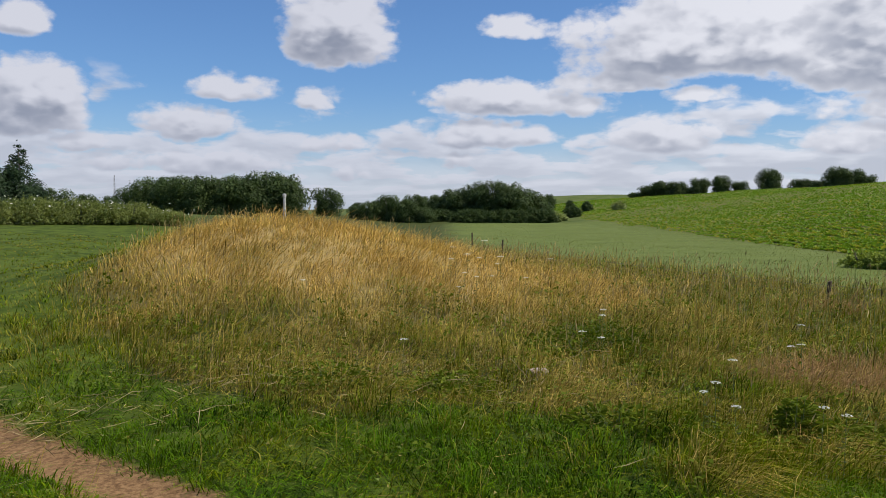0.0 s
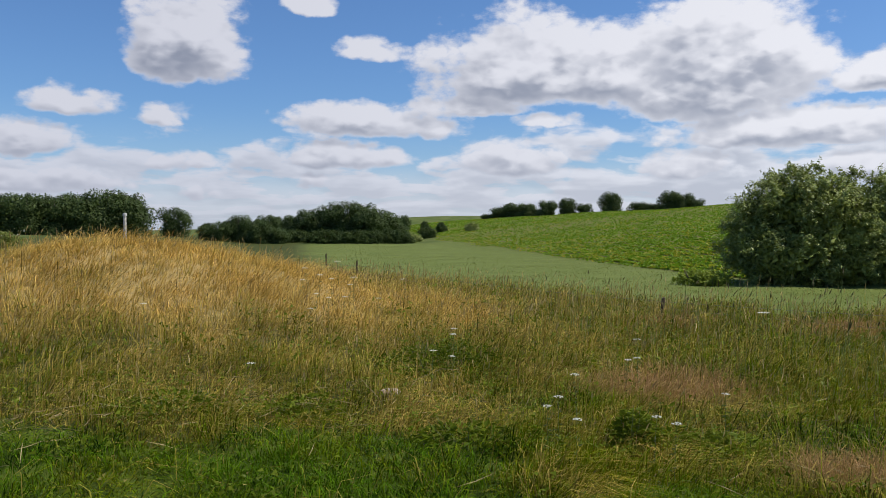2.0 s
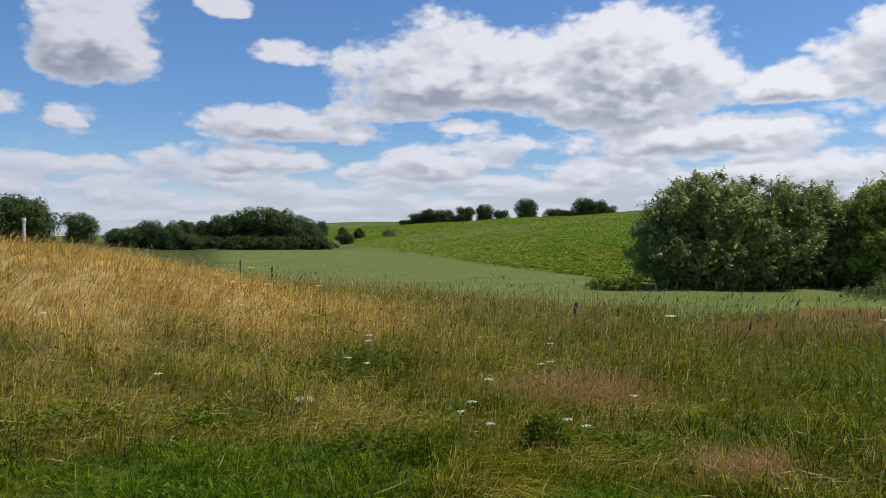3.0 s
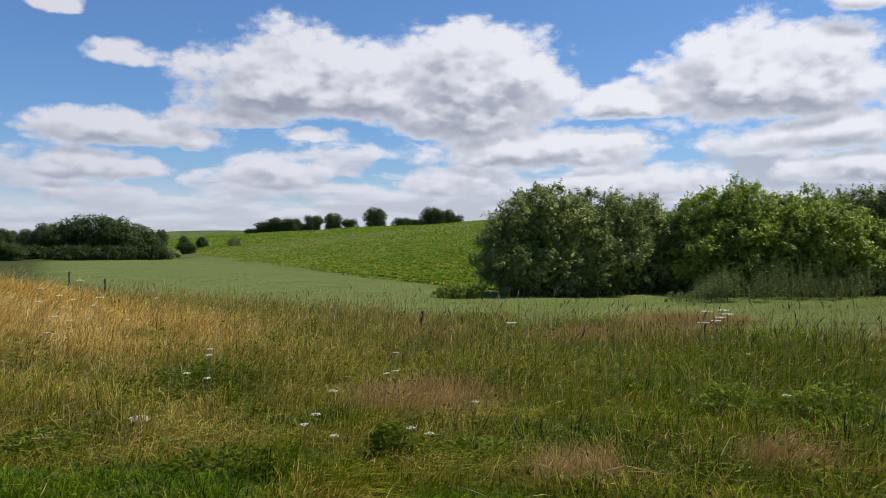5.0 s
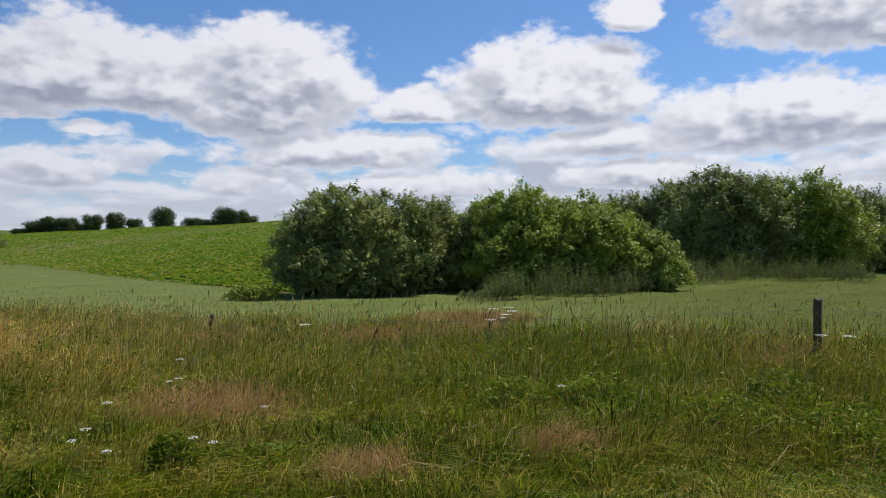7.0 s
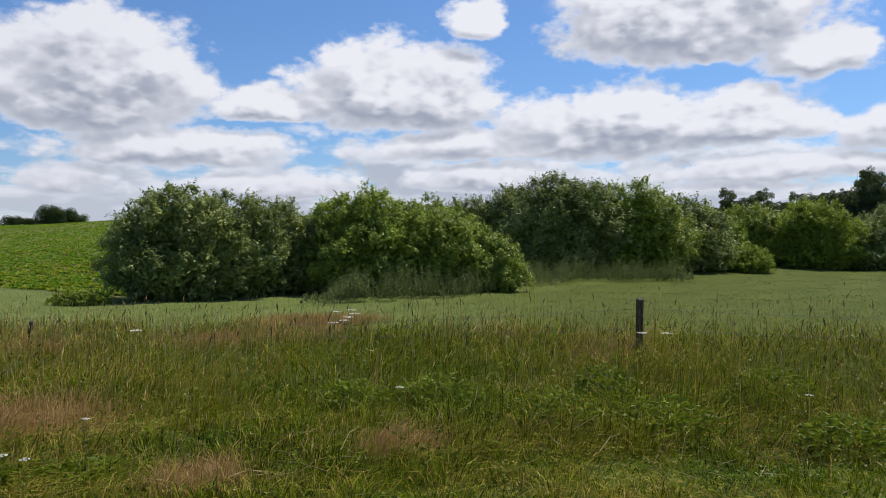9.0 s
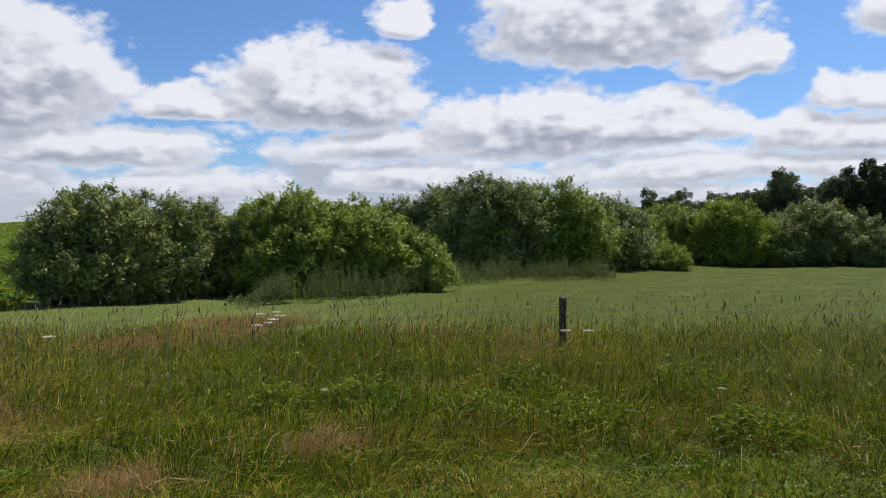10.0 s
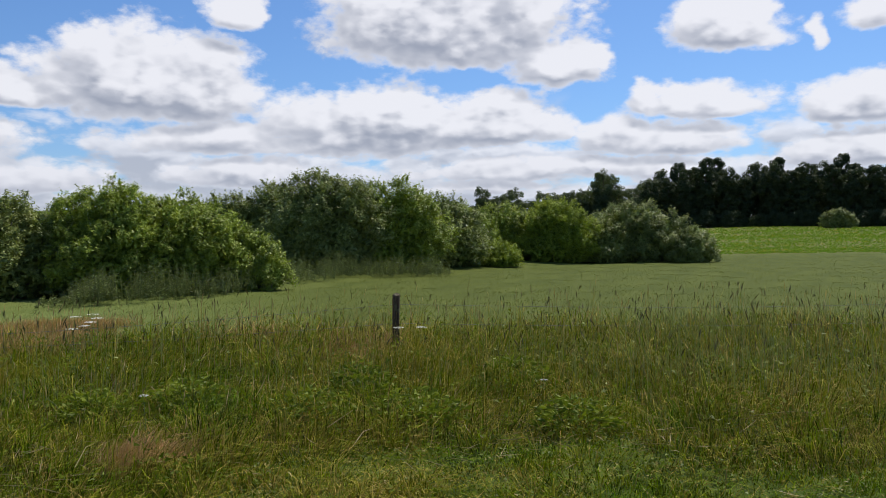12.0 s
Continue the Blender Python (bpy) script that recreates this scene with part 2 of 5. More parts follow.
LEAF_SALLOW = material("sallow_leaves", leaf_build((0.048, 0.070, 0.020, 1), (0.40, 0.455, 0.128, 1), 0.03, 0.16, 0.18))
LEAF_BRIGHT = material("young_leaves", leaf_build((0.050, 0.083, 0.012, 1), (0.47, 0.56, 0.085, 1), 0.03, 0.20, 0.18))
# far trees' green, brightened a little to hold a slight painted haze
LEAF_FAR = material("far_leaves", leaf_build((0.032, 0.056, 0.018, 1), (0.088, 0.122, 0.038, 1), 0.0, 0.2))
# forest leaves lightened for distance: the haze is put into the colour
LEAF_HAZY = material("hazy_leaves", leaf_build((0.055, 0.080, 0.038, 1), (0.135, 0.165, 0.075, 1), 0.0, 0.35))
LEAF_FOREST = material("forest_leaves", leaf_build((0.022, 0.038, 0.019, 1), (0.085, 0.108, 0.044, 1), 0.0, 0.22))
NEEDLE = material("spruce_needles", leaf_build((0.014, 0.030, 0.014, 1), (0.040, 0.065, 0.026, 1), 0.0, 0.1))
LEAF_BEET = material("field_leaves", leaf_build((0.085, 0.165, 0.012, 1), (0.20, 0.31, 0.028, 1), 0.0, 0.35))
LEAF_YELLOW = material("yellowing_leaves", leaf_build((0.20, 0.24, 0.025, 1), (0.38, 0.34, 0.05, 1), 0.0, 0.4))
NETTLE = material("nettle_leaves", leaf_build((0.055, 0.080, 0.026, 1), (0.22, 0.245, 0.10, 1), 0.12, 0.28))
HEDGE = material("bank_weeds", leaf_build((0.09, 0.125, 0.025, 1), (0.27, 0.29, 0.085, 1), 0.12, 0.3))
WEED = material("weed_leaves", leaf_build((0.050, 0.078, 0.006, 1), (0.15, 0.19, 0.016, 1), 0.0, 0.35, 0.03))
LEAFY = material("meadow_herb_leaves", leaf_build((0.045, 0.080, 0.006, 1), (0.26, 0.31, 0.030, 1), 0.0, 0.3, 0.1))
CLOVER = material("clover_leaves", leaf_build((0.045, 0.075, 0.008, 1), (0.17, 0.22, 0.022, 1), 0.0, 0.25, 0.15))
WITHERED = material("withered_leaves", leaf_build((0.15, 0.12, 0.03, 1), (0.42, 0.35, 0.11, 1), 0.0, 0.25, 0.1))
WEED_TALL = material("tall_weed_leaves", leaf_build((0.14, 0.19, 0.028, 1), (0.36, 0.42, 0.075, 1), 0.0, 0.35))
LEAF_LIGHT = material("light_leaves", leaf_build((0.07, 0.11, 0.014, 1), (0.46, 0.54, 0.08, 1), 0.05, 0.33))
WHITE_PETAL = material("white_petals", lambda n: shader(n, n.mix(island(n), (0.50, 0.49, 0.40, 1), (0.74, 0.73, 0.64, 1)), 0.7, 0.2))
STEM = material("green_stems", lambda n: shader(n, n.mix(island(n), (0.09, 0.13, 0.03, 1), (0.16, 0.19, 0.06, 1)), 0.6, 0.1))


def bark_build(n):
    p = where(n)
    k = n.noise(n.vec("MULTIPLY", p, (9, 9, 1.5)), 3.0, 5.0)
    return shader(n, n.mix(n.ramp(k, 0.3, 0.7), (0.05, 0.042, 0.034, 1), (0.16, 0.14, 0.115, 1)), 0.9, bump=k)


BARK = material("bark", bark_build)


def weathered_build(n):
    p = where(n)
    grain = n.noise(n.vec("MULTIPLY", p, (60, 60, 4)), 1.0, 5.0)
    blot = n.noise(p, 9.0, 4.0)
    c = n.mix(n.ramp(grain, 0.35, 0.65), (0.034, 0.023, 0.013, 1), (0.13, 0.088, 0.052, 1))
    c = n.mix(n.ramp(blot, 0.55, 0.72), c, (0.13, 0.14, 0.075, 1))
    return shader(n, c, 0.85, bump=grain)


WOOD = material("weathered_post_wood", weathered_build)


def galvanised_build(n):
    k = n.noise(where(n), 30.0, 4.0)
    return shader(n, n.mix(k, (0.14, 0.14, 0.135, 1), (0.30, 0.29, 0.27, 1)), 0.65, metal=0.5)


WIRE = material("galvanised_wire", galvanised_build)


def concrete_build(n):
    k = n.noise(where(n), 22.0, 5.0)
    return shader(n, n.mix(n.ramp(k, 0.3, 0.75), (0.36, 0.37, 0.36, 1), (0.62, 0.62, 0.60, 1)), 0.7, bump=k)


PALE = material("pale_pipe", concrete_build)


def ground_build(n):
    p = where(n)
    fine, mid, wide = n.noise(p, 14.0, 6.0, 0.65), n.noise(p, 1.6, 5.0), n.noise(p, 0.12, 4.0)
    turf = n.mix(n.ramp(fine, 0.3, 0.7), (0.022, 0.030, 0.007, 1), (0.055, 0.068, 0.014, 1))
    turf = n.mix(n.ramp(mid, 0.5, 0.75), turf, (0.12, 0.09, 0.035, 1))
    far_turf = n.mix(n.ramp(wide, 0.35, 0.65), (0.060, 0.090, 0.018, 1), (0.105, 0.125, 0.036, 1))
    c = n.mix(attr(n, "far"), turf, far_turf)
    mown = n.mix(n.ramp(n.math("ADD", n.math("MULTIPLY", mid, 0.5), n.math("MULTIPLY", n.noise(p, 4.5, 6.0, 0.7), 0.5)), 0.38, 0.62), (0.030, 0.050, 0.005, 1), (0.088, 0.120, 0.016, 1))
    c = n.mix(attr(n, "mown"), c, mown)
    dry = n.mix(n.ramp(fine, 0.3, 0.7), (0.24, 0.175, 0.07, 1), (0.44, 0.33, 0.14, 1))
    c = n.mix(attr(n, "dry"), c, dry)
    sway = n.noise(n.vec("MULTIPLY", p, (0.5, 1.6, 1.0)), 0.5, 5.0, 0.6)
    cereal = n.mix(n.ramp(n.math("ADD", n.math("MULTIPLY", fine, 0.5), n.math("MULTIPLY", sway, 0.5)), 0.35, 0.65), (0.082, 0.110, 0.022, 1), (0.140, 0.172, 0.048, 1))
    # darker and yellower towards the sun: backlit shading put into the crop's colour
    cereal = n.mix(attr(n, "ripe"), cereal, n.mix(1.0, cereal, (0.66, 0.66, 0.42, 1), "MULTIPLY"))
    c = n.mix(attr(n, "cereal"), c, cereal)
    soil = n.mix(n.ramp(n.noise(p, 5.0, 5.0), 0.3, 0.7), (0.095, 0.105, 0.028, 1), (0.17, 0.175, 0.045, 1))
    c = n.mix(attr(n, "beet"), c, soil)
    clod = n.noise(p, 26.0, 6.0, 0.7)
    dirt = n.mix(n.ramp(clod, 0.3, 0.72), (0.095, 0.050, 0.022, 1), (0.30, 0.180, 0.088, 1))
    c = n.mix(n.ramp(n.math("ADD", attr(n, "trail"), n.math("ADD", n.math("MULTIPLY", n.math("SUBTRACT", mid, 0.5), 1.3), n.math("MULTIPLY", n.math("SUBTRACT", fine, 0.5), 0.8))), 0.35, 0.65), c, dirt)
    return shader(n, c, 0.95, bump=n.math("ADD", n.math("MULTIPLY", clod, attr(n, "trail")), n.math("MULTIPLY", fine, 0.25)), gloss=0.1)


GROUND = material("ground_cover", ground_build)
# ---------------------------------------------------------------- land
rng = np.random.default_rng(7)


def step(a, b, v):
    t = np.clip((v - a) / (b - a), 0, 1)
    return t * t * (3 - 2 * t)


def wobble(x, y, size, seed=0.0):
    """Smooth irregular waves of about that size, between -1 and 1."""
    k = 6.283 / size
    return (np.sin(k * x + 1.3 * np.sin(0.7 * k * y + seed) + seed) + np.sin(0.8 * k * y + 1.7 * np.sin(0.6 * k * x + 2 * seed) + 1.1 * seed)
            + 0.6 * np.sin(1.9 * k * (x * 0.6 + y * 0.8) + 3 * seed)) / 2.6


def fence_side(x, y):
    """Metres beyond the fence line, on the field's side."""
    return (x - 10.6) * 0.911 + (y - 4.6) * 0.413


def beet_edge(y):
    return 14.3 + 0.055 * (y - 25) + 0.3 * wobble(y, y * 0, 18, 2.0)


def zones(x, y):
    r = np.hypot(x, y)
    heading = np.degrees(np.arctan2(x, y))
    mound = np.exp(-((x + 3.0) ** 2 + (y - 14.8) ** 2) / (2 * 2.9 ** 2))
    field = step(0.2, 3.4, fence_side(x, y) + 0.9 * wobble(x, y, 3.3, 6.0)) * step(-12, -6, y + 0.6 * x)
    north = step(0, 1.2, x - beet_edge(y)) * step(24, 26.5, y) * step(330, 300, y) * step(260, 240, x)
    east = step(70, 76, x + 0.25 * y) * step(17, 10, y) * step(232, 226, r)
    beet = np.clip(north + east, 0, 1)
    cereal = field * (1 - beet) * step(-1.0, 1.5, x - 0.012 * y + 0.8 * wobble(x, y, 9.0, 2.0)) * step(100, 90, y - 0.2 * x) * step(60, 66, 150 - x)
    trail_line = (x + 2.45) * 0.58 + (y - 5.05) * 0.81
    trail = np.exp(-(trail_line / 0.30) ** 2 / 1.2) * step(14, 9, r) * step(6, -8, heading)
    reach = 6.3 + 4.0 * step(-11, -31, heading) - 1.3 * step(-2, 22, heading) + 1.9 * step(48, 68, heading)
    mown = step(0.3, -0.4, r - reach - 0.5 * wobble(x, y, 2.2) - 0.2 * wobble(x, y, 0.7, 3.0)) + step(-3.5, -5.4, x + 0.22 * (y - 9.4) + 0.7 * wobble(x, y, 2.6) + 0.3 * wobble(x, y, 0.9, 4.0)) * step(60, 40, r) * step(5, 8, y)
    mown = np.clip(mown, 0, 1) * (1 - field)
    bank = ((x + 1.6) / 5.4) ** 2 + ((y - 14.2) / 4.6) ** 2
    dry = np.clip(step(1.5, -0.15, bank + 0.46 * wobble(x, y, 2.2, 3.0) + 0.28 * wobble(x, y, 0.7, 1.0)), 0, 1) * (1 - field)
    verge = step(226, 230, r) * step(238, 234, r) * step(17, 10, y) * step(60, 80, x)
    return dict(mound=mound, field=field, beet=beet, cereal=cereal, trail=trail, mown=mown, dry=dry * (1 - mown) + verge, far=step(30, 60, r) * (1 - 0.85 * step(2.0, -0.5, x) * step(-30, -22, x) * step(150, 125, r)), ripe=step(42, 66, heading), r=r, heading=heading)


def height(x, y):
    q = zones(x, y)
    r = q["r"]
    z = 1.34 * q["mound"] - 0.06 * q["field"] * step(120, 70, r) - 0.06 * q["trail"]
    t = np.clip((x - 15) / 65, 0, 1.0)
    north = 6.0 * np.sin(t * 1.5708) ** 1.15 - 0.012 * np.clip(x - 95, 0, 150)
    d = np.clip(x - 30, 0, 235)
    south = 0.012 * d + 0.00008 * d * d
    w = step(8, 48, y)
    z = z + north * w * step(420, 300, y) + south * (1 - w)
    z = z + 0.85 * step(2, 20, -x) * step(4, 24, y)
    z = z + 13 * np.exp(-((x - 125) ** 2 + (y - 600) ** 2) / (2 * 95 ** 2))
    z = z + 0.05 * wobble(x, y, 4.3, 0.6) * step(2, 6, r) + 0.25 * wobble(x, y, 47, 1.9) * step(40, 90, r) * step(700, 300, r)
    return z


def mesh_from(name, verts, loops, sizes, attrs=(), smooth=False):
    """A mesh from arrays: corner indices, corners per face, and float attributes of the vertices."""
    me = bpy.data.meshes.new(name)
    me.vertices.add(len(verts))
    me.vertices.foreach_set("co", np.asarray(verts, np.float32).ravel())
    me.loops.add(len(loops))
    me.loops.foreach_set("vertex_index", np.asarray(loops, np.int32))
    me.polygons.add(len(sizes))
    starts = np.concatenate([[0], np.cumsum(sizes)[:-1]]).astype(np.int32)
    me.polygons.foreach_set("loop_start", starts)
    me.polygons.foreach_set("loop_total", np.asarray(sizes, np.int32))
    me.polygons.foreach_set("use_smooth", np.full(len(sizes), smooth))
    for key, values in attrs:
        a = me.attributes.new(key, "FLOAT", "POINT")
        a.data.foreach_set("value", np.asarray(values, np.float32))
    me.update(calc_edges=True)
    return me


def make_ground():
    rings = np.concatenate([[0.0], 0.6 * 1.037 ** np.arange(246)])
    turn = np.radians(np.concatenate([np.arange(-40, 110, 0.75), np.arange(110, 320, 3.0)]))
    rr, aa = np.meshgrid(rings, turn, indexing="ij")
    x, y = (rr * np.sin(aa)).ravel(), (rr * np.cos(aa)).ravel()
    z = height(x, y) * step(3500, 1500, rr.ravel())
    q = zones(x, y)
    n, m = len(rings), len(turn)
    i, j = np.meshgrid(np.arange(n - 1), np.arange(m), indexing="ij")
    k = (j + 1) % m
    loops = np.stack([i * m + j, i * m + k, (i + 1) * m + k, (i + 1) * m + j], -1)[:, :, ::-1].reshape(-1)
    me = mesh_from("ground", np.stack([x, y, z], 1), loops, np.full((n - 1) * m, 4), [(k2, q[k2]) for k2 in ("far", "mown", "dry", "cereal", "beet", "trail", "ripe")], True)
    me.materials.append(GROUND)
    return tagged(new("ground", me), "rolling farmland with meadow turf, tilled soil and bare trail", "ground", kind="structure")


make_ground()


def scatter(n, r0, r1, a0=-36, a1=104, power=0.0):
    """Points over the sector; their number per area falls with the square of the distance (power 0)."""
    u = rng.random(n)
    r = r0 * (r1 / r0) ** (u if not power else u ** power)
    a = np.radians(rng.uniform(a0, a1, n))
    return r * np.sin(a), r * np.cos(a), r


def lean_way(x, y, bend, comb=0.7):
    swirl = 0.4 + 2.3 * wobble(x, y, 2.7, 5.5) + 0.8 * wobble(x, y, 0.8, 2.5)
    loose = 1.0 - 0.45 * comb
    return loose * np.cos(bend) + comb * (0.65 * np.cos(swirl) + 0.25), loose * np.sin(bend) + comb * (0.62 * np.sin(swirl) - 0.10)


def blades(name, x, y, z, tall, wide, lean, tone, rust, mat, label, category, bend=None, comb=0.7):
    """Bent grass blades, five points each, as one object."""
    n = len(x)
    face = rng.uniform(0, 6.283, n)
    bend = rng.uniform(0, 6.283, n) if bend is None else bend
    # the breeze and the settled growth lean neighbouring blades the same way
    bx, by = lean_way(x, y, bend, comb)
    side = np.stack([np.cos(face), np.sin(face), 0 * face], 1) * (wide / 2)[:, None]
    foot = np.stack([x, y, z - 0.02], 1)
    mid = foot + np.stack([bx * lean * 0.3 * tall, by * lean * 0.3 * tall, 0.58 * tall * np.clip(1.1 - 0.25 * lean, 0.4, 1)], 1)
    tip = foot + np.stack([bx * lean * tall, by * lean * tall, tall * np.clip(1 - 0.45 * lean, 0.12, 1)], 1)
    verts = np.stack([foot - side, foot + side, mid + side * 0.8, mid - side * 0.8, tip], 1).reshape(-1, 3)
    base = np.arange(n)[:, None] * 5
    loops = (base + np.array([0, 1, 2, 3, 3, 2, 4])).ravel()
    v = np.tile([0, 0, 0.55, 0.55, 1.0], n)
    me = mesh_from(name, verts, loops, np.tile([4, 3], n), [("v", v), ("tone", np.repeat(tone, 5)), ("rust", np.repeat(rust, 5))])
    me.materials.append(mat)
    return tagged(new(name, me), label, category, kind="stuff")


# rusty patches of dry bent grass in the meadow: x, y, radius
RUST = [(3.5, 7.2, 0.95), (3.5, 4.6, 0.42), (12.2, 12.8, 1.8), (9.6, 10.2, 1.5), (8.0, 10.8, 1.1), (11.0, 7.4, 1.0), (10.2, 5.0, 0.7), (4.9, 4.0, 0.4), (6.0, 12.0, 0.8)]


def meadow_state(x, y):
    q = zones(x, y)
    r = q["r"]
    clump = 0.5 + 0.5 * wobble(x, y, 0.75, 0.4)
    big = 0.5 + 0.5 * wobble(x, y, 3.1, 2.2)
    rough = (1 - q["mown"])
    tall = 0.125 * q["mown"] * (0.6 + 0.8 * clump) + rough * (0.11 + 0.18 * step(6.5, 10, r) * big + 0.17 * clump)
    tall = tall + rough * (0.10 * step(38, 58, q["heading"]) + 0.02) * (0.5 + clump)
    tall = tall + rough * step(24, 60, q["heading"]) * step(8.5, 11, r) * 0.12
    tall = tall * (1 - 0.85 * step(0.45, 0.8, q["trail"]))
    bleached = step(0.55, 0.95, 0.5 + 0.5 * wobble(x + 3, y, 2.3, 4.1)) * step(34, 16, q["heading"])
    tone = np.clip(0.10 + 0.20 * big * rough + 0.72 * q["dry"] + 0.26 * bleached * rough + 0.22 * step(9, 14, r) * rough * step(30, 8, q["heading"]) - 0.26 * step(22, 50, q["heading"]) + 0.12 * step(0.6, 1.0, 0.5 + 0.5 * wobble(x, y, 1.3, 8.0)) * step(40, 60, q["heading"]), 0, 1)
    tone = np.where(q["mown"] > 0.5, tone * 0.2 + (0.04 + 0.24 * clump) * step(40, 64, q["heading"]), tone)
    lush = q["mown"] * (step(36, 18, q["heading"]) + 0.5 * step(66, 82, q["heading"])) * step(9, 6.5, r) * (0.6 + 0.5 * wobble(x, y, 1.7, 3.7)) + 0.6 * step(0.55, 0.9, 0.5 + 0.5 * wobble(x, y, 1.9, 1.1)) * step(11, 8, r) * (1 - q["dry"])
    matted = step(5.4, 6.8, r + 0.6 * wobble(x, y, 1.6, 5.2)) * step(10.5, 8.5, r) * step(24, 8, q["heading"]) * rough * (0.55 + 0.45 * wobble(x, y, 1.2, 0.7))
    tone = tone + 0.15 * matted - 0.75 * np.clip(lush * (1 - matted), 0, 1) + 0.12 * step(52, 64, q["heading"]) * rough
    rust = np.zeros_like(x)
    for px, py, pr in RUST:
        rust = np.maximum(rust, step(1.0, 0.3, np.hypot(x - px, y - py) / pr + 0.25 * wobble(x, y, 0.5, px)))
    return q, tall, tone, rust


def tufted(centres, per, spread):
    """Blade feet round tuft centres, with the way that each leans: outwards."""
    a = rng.uniform(0, 6.283, centres * per)
    d = spread * np.sqrt(rng.random(centres * per))
    return a, d


def make_meadow():
    per = 7
    cx, cy, cr = scatter(60000, 3.5, 34.0)
    q, tall, tone, rust = meadow_state(cx, cy)
    keep = (q["field"] < 0.75) & (q["trail"] + 0.35 * rng.random(len(cx)) < 0.75)
    keep &= ~((q["mown"] > 0.5) & (cr > 12) & (rng.random(len(cx)) < 0.15))
    cx, cy, cr, tall, tone, rust = (a[keep] for a in (cx, cy, cr, tall, tone, rust))
    m = len(cx)
    tall = tall * rng.uniform(0.45, 1.6, m) * (1 - 0.5 * step(11, 14, cr) * q["mown"][keep])
    tone = np.clip(tone + rng.normal(0, 0.2, m), -0.8, 1)
    lodge = step(0.45, 0.95, 0.5 + 0.5 * wobble(cx, cy, 2.1, 9.4) + 0.2 * wobble(cx, cy, 0.6, 2.4)) * step(12, 8, cr)
    tall = tall * (1 - 0.25 * lodge)
    rust = rust * (rng.random(m) < 0.8)
    mown = q["mown"][keep]
    cx, cy, cr, tall, tone, rust, lodge, mown = (np.repeat(a, per) for a in (cx, cy, cr, tall, tone, rust, lodge, mown))
    a, d = tufted(m, per, 1.0)
    d = d * np.maximum(0.05, 0.011 * cr)
    x, y, n = cx + d * np.cos(a), cy + d * np.sin(a), m * per
    tall = tall * rng.uniform(0.6, 1.2, n)
    tone = np.clip(tone + rng.normal(0, 0.14, n), -0.8, 1)
    wide = np.maximum(0.0068, 0.00084 * cr) * rng.uniform(0.5, 1.4, n)
    blades("meadow_grass", x, y, height(x, y), tall, wide, rng.uniform(0.35, 1.6, n) + 1.0 * lodge + 0.75 * np.clip(tone - 0.4, 0, 1), tone, rust, GRASS, "uncut meadow grass, green below and straw-coloured on the bank", "grass", a + rng.normal(0, 0.7, n), 0.75 - 0.65 * mown)


make_meadow()


def make_turf():
    """Shorter grass all round the standing place, behind it too."""
    n = 42000
    r, a = 13.0 * np.sqrt(rng.random(n)), rng.uniform(0, 6.283, n)
    x, y = r * np.sin(a), r * np.cos(a)
    heading = (np.degrees(a) + 180) % 360 - 180
    q = zones(x, y)
    keep = ((r < 3.7) | (heading < -35) | (heading > 103)) & (q["trail"] < 0.6) & (q["field"] < 0.5)
    x, y = x[keep], y[keep]
    n = len(x)
    tone = np.clip(0.1 + 0.3 * wobble(x, y, 2.3, 4.0) + rng.normal(0, 0.2, n), -0.6, 1)
    blades("turf_grass", x, y, height(x, y), rng.uniform(0.05, 0.16, n), rng.uniform(0.009, 0.02, n), rng.uniform(0.4, 1.6, n), tone, 0 * x, GRASS, "short green turf round the standing place", "grass")


make_turf()


def make_bent():
    """Patches of fine rusty bent grass, soft as a haze above the turf."""
    pieces = []
    for px, py, pr in RUST:
        n = int(2600 * pr)
        a, d = rng.uniform(0, 6.283, n), pr * np.sqrt(rng.random(n)) * rng.uniform(0.6, 1.25, n)
        pieces.append(np.stack([px + d * np.cos(a), py + 0.75 * d * np.sin(a)], 1))
    x, y = np.concatenate(pieces).T
    n, r = len(x), np.hypot(x, y)
    blades("bent_grass", x, y, height(x, y), rng.uniform(0.14, 0.34, n), np.maximum(0.0026, 0.00042 * r), rng.uniform(0.1, 0.9, n),
           np.clip(rng.normal(0.5, 0.2, n), 0, 1), rng.uniform(0.55, 1.0, n), GRASS, "soft rusty patches of fine bent grass", "grass")


def make_herbs():
    """Clover, plantain and other low leaves between the grass in the meadow's front."""
    x, y, r = scatter(90000, 2.8, 16.0)
    q, tall, tone, rust = meadow_state(x, y)
    spot = 0.5 + 0.5 * wobble(x, y, 1.5, 7.3) + 0.25 * wobble(x, y, 0.45, 1.7)
    keep = (q["field"] < 0.3) & (q["trail"] < 0.4) & (q["dry"] < 0.4) & ~((q["mown"] > 0.2) & (r > 8.5)) & (rng.random(len(x)) < 0.75 * step(0.45, 0.95, spot))
    x, y, r, tall = x[keep], y[keep], r[keep], tall[keep]
    n = len(x)
    c = np.stack([x, y, height(x, y) + tall * rng.uniform(0.15, 0.75, n)], 1)
    face = rng.normal(0, 0.55, (n, 3)) + np.array([0, 0, 1.0])
    size = np.maximum(0.03, 0.0055 * r) * rng.uniform(0.7, 1.5, n)
    me = mesh_from("meadow_herbs", *facing_leaves(c, face, size, size * 0.7))
    me.materials.append(WEED)
    tagged(new("meadow_herbs", me), "low dark green clover and plantain leaves in the grass", "weeds", kind="stuff")


